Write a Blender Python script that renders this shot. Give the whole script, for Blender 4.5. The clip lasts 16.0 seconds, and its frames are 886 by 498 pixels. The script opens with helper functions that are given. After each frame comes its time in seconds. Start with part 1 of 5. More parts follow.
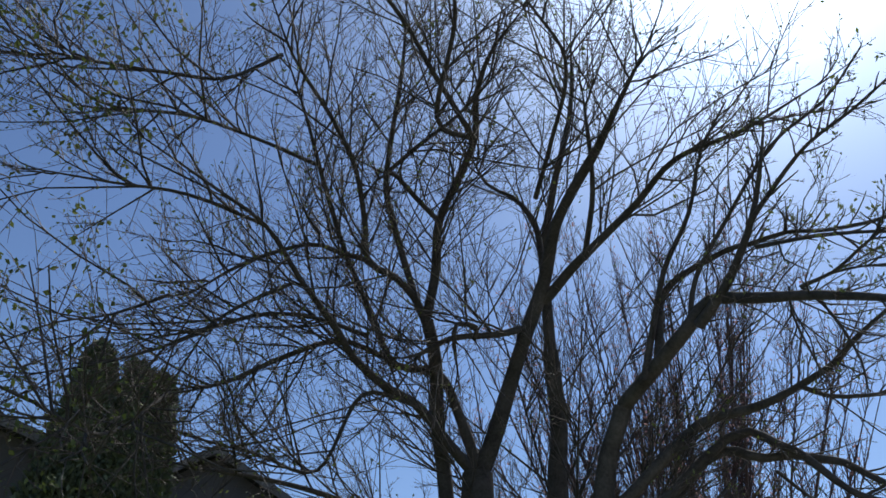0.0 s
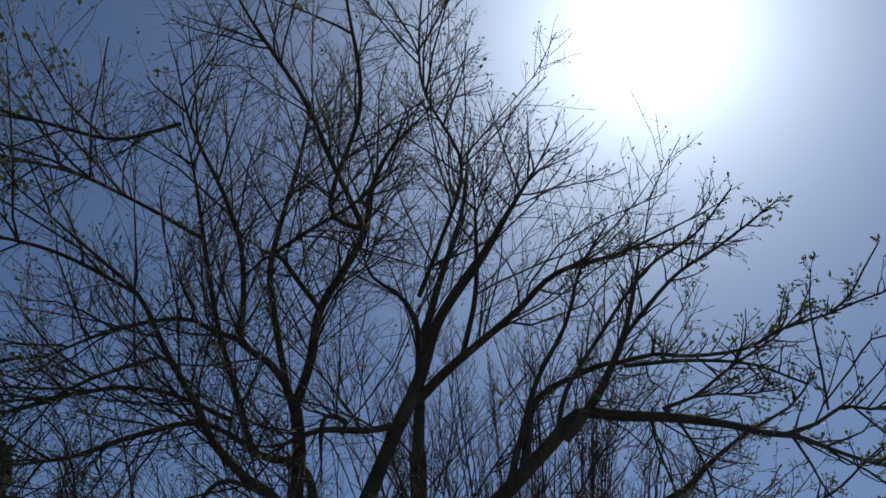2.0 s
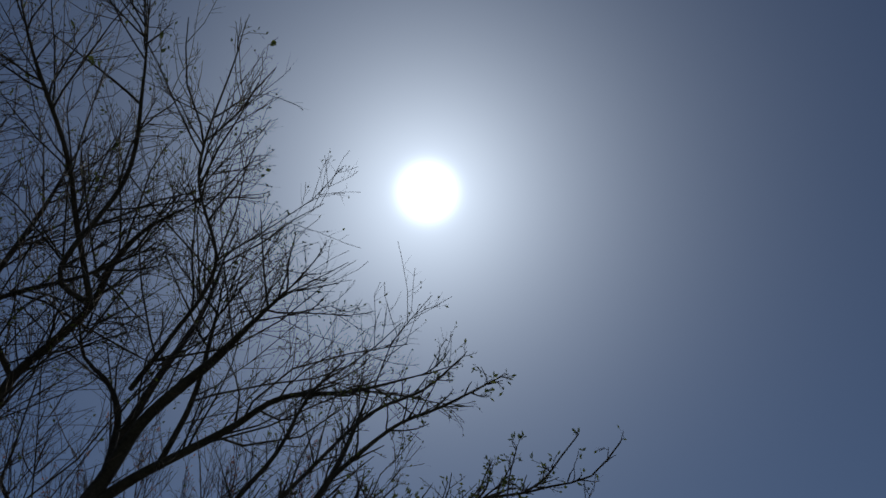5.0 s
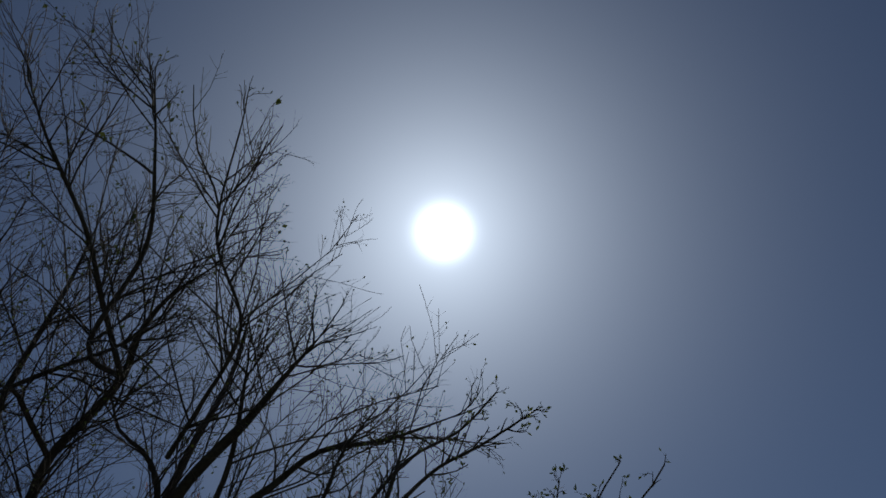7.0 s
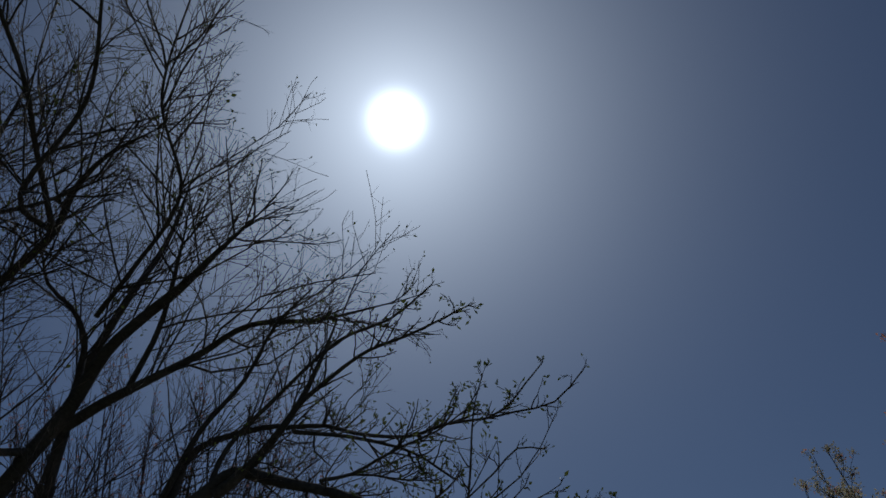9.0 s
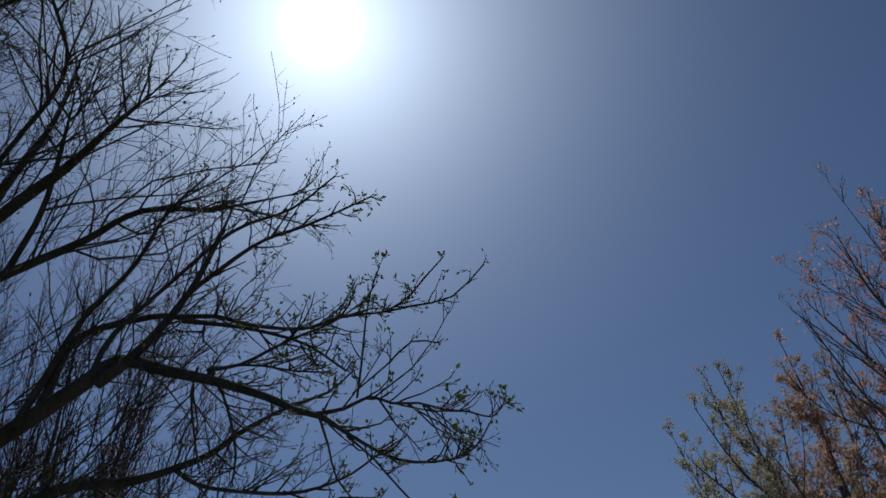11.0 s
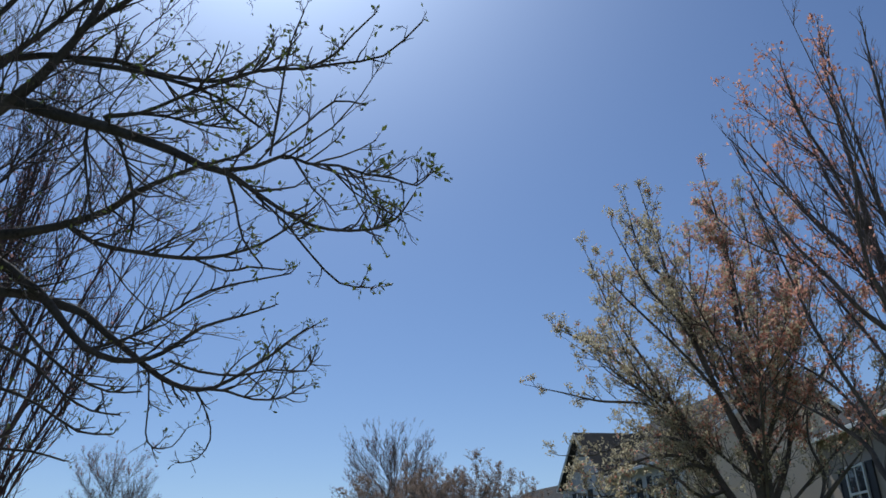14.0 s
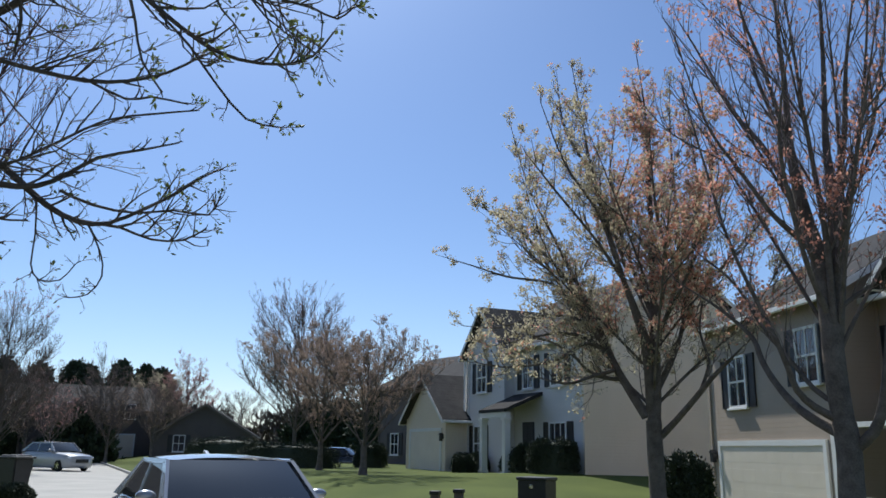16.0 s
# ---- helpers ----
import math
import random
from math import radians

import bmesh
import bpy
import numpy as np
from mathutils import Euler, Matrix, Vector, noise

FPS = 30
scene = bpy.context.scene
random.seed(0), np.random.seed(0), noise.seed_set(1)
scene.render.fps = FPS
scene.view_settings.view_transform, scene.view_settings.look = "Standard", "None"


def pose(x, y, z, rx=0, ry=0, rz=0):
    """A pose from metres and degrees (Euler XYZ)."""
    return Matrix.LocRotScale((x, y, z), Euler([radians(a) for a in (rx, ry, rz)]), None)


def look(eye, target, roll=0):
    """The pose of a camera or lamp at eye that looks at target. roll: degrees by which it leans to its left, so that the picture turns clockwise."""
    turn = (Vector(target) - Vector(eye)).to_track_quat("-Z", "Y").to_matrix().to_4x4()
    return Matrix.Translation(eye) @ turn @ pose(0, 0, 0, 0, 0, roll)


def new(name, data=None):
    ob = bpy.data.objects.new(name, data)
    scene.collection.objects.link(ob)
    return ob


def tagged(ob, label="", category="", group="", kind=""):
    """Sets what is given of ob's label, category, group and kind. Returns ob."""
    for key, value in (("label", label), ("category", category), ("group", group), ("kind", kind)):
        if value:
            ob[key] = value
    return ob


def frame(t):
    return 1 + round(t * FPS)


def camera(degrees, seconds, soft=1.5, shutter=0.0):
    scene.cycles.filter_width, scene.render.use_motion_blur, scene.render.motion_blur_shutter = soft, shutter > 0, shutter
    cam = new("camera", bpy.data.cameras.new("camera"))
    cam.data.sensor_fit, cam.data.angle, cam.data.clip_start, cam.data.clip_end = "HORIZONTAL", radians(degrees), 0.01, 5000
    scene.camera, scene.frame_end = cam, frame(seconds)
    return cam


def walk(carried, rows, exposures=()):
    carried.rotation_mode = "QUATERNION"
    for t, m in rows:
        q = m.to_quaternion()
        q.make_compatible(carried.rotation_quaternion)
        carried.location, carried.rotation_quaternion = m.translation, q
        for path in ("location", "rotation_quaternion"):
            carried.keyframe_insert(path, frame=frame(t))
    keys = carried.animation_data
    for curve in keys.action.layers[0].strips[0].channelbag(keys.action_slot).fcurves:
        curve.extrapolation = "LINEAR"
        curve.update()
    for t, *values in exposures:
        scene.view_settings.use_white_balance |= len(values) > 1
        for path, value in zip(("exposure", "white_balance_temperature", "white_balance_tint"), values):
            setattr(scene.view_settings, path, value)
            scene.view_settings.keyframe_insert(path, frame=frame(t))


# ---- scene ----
# ---------------- camera ----------------
EXPO = [(0.0, -0.1, 6200, 8), (1.0, -0.65, 6200, 8), (2.0, -1.05, 6250, 8), (3.5, -1.65, 6350, 8), (5.0, -2.05, 6350, 8), (8.0, -2.2, 6250, 8), (9.2, -2.25, 6200, 8), (11.5, -1.3, 5950, 8), (12.5, -0.95, 5900, 8), (13.5, -0.72, 5900, 8), (15.0, -0.18, 6050, 8), (16.0, -0.02, 6100, 8)]
cam = camera(57.0, 16.0, soft=1.6)
walk(cam, [
    (0.0, pose(-0.03, -0.29, 1.60, 122.68, 0.37, 54.65)),
    (0.5, pose(-0.03, -0.29, 1.60, 124.41, 0.21, 52.82)),
    (1.0, pose(-0.03, -0.29, 1.60, 126.39, -0.11, 49.99)),
    (1.5, pose(-0.03, -0.29, 1.60, 128.08, -0.09, 46.92)),
    (2.0, pose(-0.03, -0.29, 1.60, 129.24, 0.15, 44.44)),
    (2.5, pose(-0.03, -0.29, 1.60, 130.89, 0.24, 41.36)),
    (3.0, pose(-0.03, -0.29, 1.60, 132.72, 0.23, 36.89)),
    (3.5, pose(-0.03, -0.29, 1.60, 134.08, 0.40, 32.09)),
    (4.0, pose(-0.03, -0.29, 1.60, 135.16, 1.10, 27.72)),
    (4.5, pose(-0.03, -0.29, 1.60, 136.51, 1.26, 23.80)),
    (5.0, pose(-0.03, -0.29, 1.60, 137.90, 1.46, 21.69)),
    (7.5, pose(-0.03, -0.29, 1.60, 141.02, 4.31, 27.57)),
    (8.0, pose(-0.03, -0.29, 1.60, 138.76, 3.48, 25.88)),
    (8.5, pose(-0.03, -0.29, 1.60, 135.93, 3.29, 23.56)),
    (9.0, pose(-0.03, -0.29, 1.60, 132.89, 2.67, 19.75)),
    (11.5, pose(0.00, -0.00, 1.60, 124.63, 4.36, 13.00)),
    (12.0, pose(0.00, 0.04, 1.59, 121.86, 3.75, 12.45)),
    (12.5, pose(-0.02, 0.10, 1.59, 119.15, 3.11, 11.69)),
    (13.0, pose(-0.05, 0.18, 1.60, 117.27, 2.92, 10.69)),
    (13.5, pose(-0.08, 0.25, 1.61, 115.14, 2.73, 8.67)),
    (14.0, pose(-0.09, 0.32, 1.60, 112.90, 2.26, 6.41)),
    (14.5, pose(-0.08, 0.36, 1.60, 111.08, 1.77, 4.52)),
    (15.0, pose(-0.07, 0.37, 1.60, 109.61, 1.70, 3.28)),
    (15.5, pose(-0.07, 0.41, 1.59, 107.37, 0.76, 2.04)),
    (16.0, pose(-0.07, 0.50, 1.58, 103.84, -1.09, -0.53)),
], exposures=EXPO)

# ---------------- daylight ----------------
SUN_AZ, SUN_EL = radians(-21.6), radians(51.9)
SUN = Vector((math.sin(SUN_AZ) * math.cos(SUN_EL), math.cos(SUN_AZ) * math.cos(SUN_EL), math.sin(SUN_EL)))

sun_data = bpy.data.lights.new("sun", "SUN")
sun_data.energy, sun_data.angle, sun_data.color = 5.0, radians(0.53), (1.0, 0.95, 0.87)
sun_lamp = new("sun", sun_data)
sun_lamp.matrix_world = look(SUN * 200, (0, 0, 0))

world = bpy.data.worlds.new("sky")
scene.world = world
world.use_nodes = True
wn, wl = world.node_tree.nodes, world.node_tree.links
wn.clear()


def wmath(op, a, b=None):
    n = wn.new("ShaderNodeMath")
    n.operation = op
    for i, v in enumerate((a, b)):
        if v is None:
            continue
        if isinstance(v, (int, float)):
            n.inputs[i].default_value = v
        else:
            wl.new(v, n.inputs[i])
    return n.outputs[0]


sky = wn.new("ShaderNodeTexSky")
sky.sky_type, sky.sun_disc = "NISHITA", False
sky.sun_elevation, sky.sun_rotation = SUN_EL, SUN_AZ
sky.air_density, sky.dust_density, sky.ozone_density = 1.0, 0.1, 1.6
sky_bg = wn.new("ShaderNodeBackground")
sky_bg.inputs["Strength"].default_value = 0.105
clear = wn.new("ShaderNodeMix")
clear.data_type, clear.blend_type = "RGBA", "MULTIPLY"
clear.inputs[0].default_value = 1.0
wl.new(sky.outputs[0], clear.inputs[6])
clear.inputs[7].default_value = (0.93, 0.965, 1.1, 1)
wl.new(clear.outputs[2], sky_bg.inputs["Color"])
# the sun's disc and haze aureole, with lens glare painted in as a wider glow
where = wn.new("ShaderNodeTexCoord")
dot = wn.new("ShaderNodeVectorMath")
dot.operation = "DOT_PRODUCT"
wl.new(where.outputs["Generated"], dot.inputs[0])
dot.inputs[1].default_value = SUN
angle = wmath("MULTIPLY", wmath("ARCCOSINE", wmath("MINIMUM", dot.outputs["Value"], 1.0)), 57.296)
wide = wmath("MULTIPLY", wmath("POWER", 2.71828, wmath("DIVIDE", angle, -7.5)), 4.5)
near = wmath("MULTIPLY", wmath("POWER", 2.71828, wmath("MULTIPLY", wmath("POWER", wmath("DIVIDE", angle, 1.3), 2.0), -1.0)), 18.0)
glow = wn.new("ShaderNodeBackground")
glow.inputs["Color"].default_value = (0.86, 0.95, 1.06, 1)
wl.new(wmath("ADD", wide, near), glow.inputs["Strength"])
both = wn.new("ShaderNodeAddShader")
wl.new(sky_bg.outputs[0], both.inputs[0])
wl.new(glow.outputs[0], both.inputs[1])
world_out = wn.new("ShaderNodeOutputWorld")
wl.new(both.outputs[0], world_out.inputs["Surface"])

# ---------------- materials ----------------
def material(name, low, high, scale=8.0, rough=0.8, metal=0.0, bump=0.3, fine=60.0, coat=0.0, island=0.0, lap=0.0, trans=0.0):
    """Two colours mixed by a coarse and a fine noise, with relief. island: variation from piece to piece. lap: height of clapboards."""
    m = bpy.data.materials.new(name)
    m.use_nodes = True
    nt = m.node_tree
    bsdf = nt.nodes["Principled BSDF"]
    tc = nt.nodes.new("ShaderNodeTexCoord")

    def tex(size, detail):
        n = nt.nodes.new("ShaderNodeTexNoise")
        n.inputs["Scale"].default_value, n.inputs["Detail"].default_value = size, detail
        nt.links.new(tc.outputs["Object"], n.inputs["Vector"])
        return n.outputs["Fac"]

    def op(kind, a, b):
        n = nt.nodes.new("ShaderNodeMath")
        n.operation = kind
        for i, v in enumerate((a, b)):
            if isinstance(v, (int, float)):
                n.inputs[i].default_value = v
            else:
                nt.links.new(v, n.inputs[i])
        return n.outputs[0]

    coarse, grain = tex(scale, 4), tex(fine, 3)
    fac = op("ADD", op("MULTIPLY", coarse, 0.6), op("MULTIPLY", grain, 0.4))
    if island:
        geo = nt.nodes.new("ShaderNodeNewGeometry")
        fac = op("ADD", op("MULTIPLY", fac, 1 - island), op("MULTIPLY", geo.outputs["Random Per Island"], island))
    ramp = nt.nodes.new("ShaderNodeValToRGB")
    ramp.color_ramp.elements[0].position, ramp.color_ramp.elements[1].position = (0.3, 0.7) if not island else (0.1, 0.9)
    ramp.color_ramp.elements[0].color, ramp.color_ramp.elements[1].color = (*low, 1), (*high, 1)
    nt.links.new(fac, ramp.inputs[0])
    nt.links.new(ramp.outputs[0], bsdf.inputs["Base Color"])
    bsdf.inputs["Roughness"].default_value, bsdf.inputs["Metallic"].default_value = rough, metal
    bsdf.inputs["Specular IOR Level"].default_value = 0.15 if rough > 0.85 else 0.5
    bsdf.inputs["Coat Weight"].default_value = coat
    if bump or lap:
        height = op("MULTIPLY", fac, bump)
        if lap:
            sep = nt.nodes.new("ShaderNodeSeparateXYZ")
            nt.links.new(tc.outputs["Object"], sep.inputs[0])
            saw = op("FRACT", op("DIVIDE", sep.outputs["Z"], lap), 0.0)
            height = op("SUBTRACT", height, op("MULTIPLY", saw, 1.2))
        b = nt.nodes.new("ShaderNodeBump")
        b.inputs["Strength"].default_value, b.inputs["Distance"].default_value = 0.6, 0.015
        nt.links.new(height, b.inputs["Height"])
        nt.links.new(b.outputs[0], bsdf.inputs["Normal"])
    if trans:
        bsdf.inputs["Transmission Weight"].default_value = 0.0
        t = nt.nodes.new("ShaderNodeBsdfTranslucent")
        nt.links.new(ramp.outputs[0], t.inputs["Color"])
        mix = nt.nodes.new("ShaderNodeMixShader")
        mix.inputs[0].default_value = trans
        nt.links.new(bsdf.outputs[0], mix.inputs[1])
        nt.links.new(t.outputs[0], mix.inputs[2])
        nt.links.new(mix.outputs[0], nt.nodes["Material Output"].inputs["Surface"])
    return m


def glass(name, tint, rough=0.02):
    m = bpy.data.materials.new(name)
    m.use_nodes = True
    b = m.node_tree.nodes["Principled BSDF"]
    b.inputs["Base Color"].default_value = (*tint, 1)
    b.inputs["Roughness"].default_value = rough
    b.inputs["Specular IOR Level"].default_value = 0.8
    return m


BARK = material("maple_bark", (0.038, 0.034, 0.032), (0.11, 0.098, 0.09), 6, 0.9, bump=1.0, fine=45)
TWIG = material("twig_bark", (0.045, 0.032, 0.028), (0.12, 0.09, 0.075), 5, 0.7, bump=0, island=0.5)
RED_TWIG = material("red_twig_bark", (0.045, 0.028, 0.028), (0.11, 0.065, 0.062), 5, 0.7, bump=0, island=0.5)
WOODS = material("far_wood_twigs", (0.05, 0.042, 0.035), (0.14, 0.12, 0.1), 0.4, 0.9, bump=0, island=0.6)
PALE_TWIG = material("pale_twig_bark", (0.085, 0.07, 0.062), (0.2, 0.165, 0.15), 5, 0.7, bump=0, island=0.5)
PURPLE_TWIG = material("purple_twig_bark", (0.17, 0.125, 0.125), (0.36, 0.27, 0.27), 5, 0.7, bump=0, island=0.5)
GREY_BARK = material("grey_bark", (0.065, 0.055, 0.048), (0.18, 0.155, 0.135), 7, 0.9, bump=1.0, fine=50)
BUD = material("bud_green", (0.06, 0.085, 0.02), (0.17, 0.2, 0.055), 5, 0.6, bump=0, island=0.8, trans=0.35)
LEAF_OLIVE = material("young_leaf_olive", (0.3, 0.265, 0.17), (0.62, 0.55, 0.39), 3, 0.55, bump=0, island=0.8, trans=0.6)
LEAF_RED = material("young_leaf_red", (0.45, 0.19, 0.13), (0.82, 0.45, 0.34), 3, 0.55, bump=0, island=0.8, trans=0.6)
LEAF_PINK = material("young_leaf_pink", (0.24, 0.12, 0.11), (0.55, 0.32, 0.3), 3, 0.55, bump=0, island=0.8, trans=0.5)
LEAF_BROWN = material("young_leaf_brown", (0.19, 0.135, 0.1), (0.46, 0.34, 0.27), 3, 0.55, bump=0, island=0.8, trans=0.5)
CYPRESS = material("cypress_green", (0.045, 0.058, 0.03), (0.14, 0.152, 0.08), 4, 0.75, bump=0, island=0.7)
PINE = material("pine_green", (0.012, 0.025, 0.01), (0.04, 0.06, 0.025), 2, 0.8, bump=0, island=0.7)
HEDGE = material("hedge_green", (0.012, 0.02, 0.009), (0.045, 0.06, 0.025), 4, 0.7, bump=0, island=0.7)
GRASS = material("lawn_soil", (0.05, 0.07, 0.014), (0.11, 0.135, 0.03), 0.35, 0.95, bump=0.6, fine=30)
CONCRETE = material("pale_concrete", (0.33, 0.32, 0.29), (0.47, 0.45, 0.41), 0.6, 0.9, bump=0.4, fine=40)
SIDING_CREAM = material("cream_siding", (0.7, 0.6, 0.45), (0.78, 0.67, 0.51), 0.7, 0.6, bump=0.1, lap=0.12)
SIDING_WHITE = material("white_siding", (0.56, 0.54, 0.51), (0.64, 0.62, 0.59), 0.7, 0.6, bump=0.1, lap=0.12)
SIDING_GREY = material("grey_siding", (0.28, 0.225, 0.17), (0.35, 0.285, 0.22), 0.7, 0.6, bump=0.1, lap=0.12)
SIDING_DARK = material("brown_siding", (0.075, 0.062, 0.055), (0.12, 0.1, 0.088), 0.7, 0.7, bump=0.1, lap=0.12)
SHINGLE = material("asphalt_shingle", (0.028, 0.027, 0.027), (0.06, 0.057, 0.055), 2.5, 0.95, bump=0.5, fine=25, lap=0.14)
TRIM = material("white_trim", (0.68, 0.67, 0.64), (0.78, 0.77, 0.74), 2, 0.5, bump=0.05)
BROWN_TRIM = material("brown_trim", (0.12, 0.1, 0.085), (0.17, 0.145, 0.125), 2, 0.6, bump=0.05)
DOOR_WHITE = material("garage_door_paint", (0.66, 0.58, 0.47), (0.74, 0.66, 0.55), 1.5, 0.5, bump=0.05)
SHUTTER = material("black_shutter", (0.012, 0.012, 0.013), (0.028, 0.028, 0.03), 3, 0.5, bump=0.1)
PANE = glass("window_pane", (0.03, 0.035, 0.045))
CAR_GLASS = glass("car_glass", (0.02, 0.025, 0.03))
CAR_DARK = material("dark_car_paint", (0.022, 0.024, 0.028), (0.03, 0.032, 0.037), 2, 0.25, metal=0.4, bump=0, coat=1.0)
CAR_SILVER = material("silver_car_paint", (0.3, 0.31, 0.32), (0.36, 0.37, 0.38), 2, 0.25, metal=0.5, bump=0, coat=1.0)
CAR_WHITE = material("white_car_paint", (0.34, 0.34, 0.34), (0.4, 0.4, 0.4), 2, 0.3, bump=0, coat=1.0)
RUBBER = material("rubber", (0.012, 0.012, 0.012), (0.025, 0.025, 0.025), 9, 0.9, bump=0.2)
CHROME = material("chrome", (0.6, 0.6, 0.6), (0.7, 0.7, 0.7), 4, 0.15, metal=1.0, bump=0)
PLASTIC = material("black_plastic", (0.012, 0.012, 0.013), (0.025, 0.025, 0.027), 6, 0.45, bump=0.1)
WOOD_POST = material("weathered_post", (0.09, 0.075, 0.06), (0.18, 0.15, 0.125), 6, 0.9, bump=0.4)
LAMP_RED = material("tail_lamp_red", (0.2, 0.01, 0.01), (0.3, 0.015, 0.015), 4, 0.2, bump=0, coat=1.0)
LAMP_CLEAR = material("headlamp_lens", (0.5, 0.52, 0.55), (0.6, 0.62, 0.65), 4, 0.1, bump=0, coat=1.0)

# ---------------- building helpers ----------------
def mesh_from(name, verts, quads, mat, smooth=True):
    me = bpy.data.meshes.new(name)
    verts, quads = np.asarray(verts, np.float32).reshape(-1, 3), np.asarray(quads, np.int32)
    k = quads.shape[1]
    me.vertices.add(len(verts))
    me.vertices.foreach_set("co", verts.ravel())
    me.loops.add(quads.size)
    me.loops.foreach_set("vertex_index", quads.ravel())
    me.polygons.add(len(quads))
    me.polygons.foreach_set("loop_start", np.arange(0, quads.size, k, dtype=np.int32))
    me.polygons.foreach_set("use_smooth", np.full(len(quads), smooth))
    me.update(calc_edges=True)
    me.materials.append(mat)
    return me


def child(name, me, parent, label="", kind=""):
    ob = new(name, me)
    ob.parent = parent
    if label or kind:
        tagged(ob, label=label, kind=kind)
    return ob


def part(name, bm, mat, parent, label="", smooth=False):
    me = bpy.data.meshes.new(name)
    bm.to_mesh(me)
    bm.free()
    me.materials.append(mat)
    if smooth:
        for p in me.polygons:
            p.use_smooth = True
    return child(name, me, parent, label)


def thing(name, label, category, m=None, group="", kind=""):
    ob = new(name)
    ob.matrix_world = m or Matrix()
    return tagged(ob, label, category, group, kind)


def box(bm, x0, y0, z0, x1, y1, z1, bevel=0.0):
    r = bmesh.ops.create_cube(bm, size=1.0, matrix=Matrix.Translation(((x0 + x1) / 2, (y0 + y1) / 2, (z0 + z1) / 2)) @ Matrix.Diagonal((x1 - x0, y1 - y0, z1 - z0, 1)))
    if bevel:
        edges = list({e for v in r["verts"] for e in v.link_edges})
        bmesh.ops.bevel(bm, geom=edges, offset=bevel, segments=2, affect="EDGES", profile=0.6)
    return bm


def boxed(x0, y0, z0, x1, y1, z1, bevel=0.0):
    return box(bmesh.new(), x0, y0, z0, x1, y1, z1, bevel)


def prism(bm, outline, axis, a, b):
    """Extrudes a 2D outline from a to b along the x or y axis."""
    def p(u, v, w):
        return (w, u, v) if axis == "x" else (u, w, v)
    n = len(outline)
    va = [bm.verts.new(p(u, v, a)) for u, v in outline]
    vb = [bm.verts.new(p(u, v, b)) for u, v in outline]
    bm.faces.new(va)
    bm.faces.new(vb[::-1])
    for i in range(n):
        bm.faces.new((va[i], vb[i], vb[(i + 1) % n], va[(i + 1) % n]))
    bmesh.ops.recalc_face_normals(bm, faces=bm.faces)
    return bm


# ---------------- wood and leaves ----------------
def unit(v):
    return v / np.maximum(np.linalg.norm(v, axis=-1, keepdims=True), 1e-9)


def tubes(P, R, sides):
    """Tapered tubes round M lines of N points each."""
    M, N = P.shape[:2]
    T = np.empty_like(P)
    T[:, 1:-1] = P[:, 2:] - P[:, :-2]
    T[:, 0], T[:, -1] = P[:, 1] - P[:, 0], P[:, -1] - P[:, -2]
    T = unit(T)
    whole = unit(P[:, -1] - P[:, 0])
    ref = np.where(np.abs(whole[:, 2:3]) > 0.8, np.array([[1.0, 0.15, 0]]), np.array([[0.1, 0.05, 1.0]]))[:, None, :]
    U = unit(np.cross(T, np.broadcast_to(ref, T.shape)))
    V = np.cross(T, U)
    a = np.linspace(0, 2 * np.pi, sides, endpoint=False)
    ring = U[:, :, None] * np.cos(a)[None, None, :, None] + V[:, :, None] * np.sin(a)[None, None, :, None]
    verts = P[:, :, None] + ring * R[:, :, None, None]
    base = (np.arange(M * N).reshape(M, N) * sides)[:, :-1, None]
    k = np.arange(sides)[None, None, :]
    k2 = (k + 1) % sides
    quads = np.stack([base + k, base + k2, base + sides + k2, base + sides + k], -1).reshape(-1, 4)
    return verts.reshape(-1, 3), quads


def spline(points, step=0.1, wob=0.0, rng=None):
    """A smooth line through (x, y, z, r) points, evenly stepped."""
    p = np.array(points, float)
    q = np.vstack([2 * p[0] - p[1], p, 2 * p[-1] - p[-2]])
    out = []
    for i in range(1, len(q) - 2):
        n = max(2, int(np.linalg.norm(q[i + 1, :3] - q[i, :3]) / step))
        t = np.linspace(0, 1, n, endpoint=False)[:, None]
        a, b, c, d = q[i - 1], q[i], q[i + 1], q[i + 2]
        out.append(0.5 * (2 * b + (c - a) * t + (2 * a - 5 * b + 4 * c - d) * t ** 2 + (3 * b - a - 3 * c + d) * t ** 3))
    out = np.vstack(out + [p[-1:]])
    if wob and rng is not None:
        n = len(out)
        for freq in (0.35, 0.9):
            ph = rng.random(3) * 6.3
            s = np.arange(n)[:, None] * step
            fade = np.minimum(1, np.arange(n) / 3)[:, None]
            out[:, :3] += np.sin(s / freq + ph) * wob * freq * fade
    out[:, 3] = np.maximum(out[:, 3], 0.002)
    return out


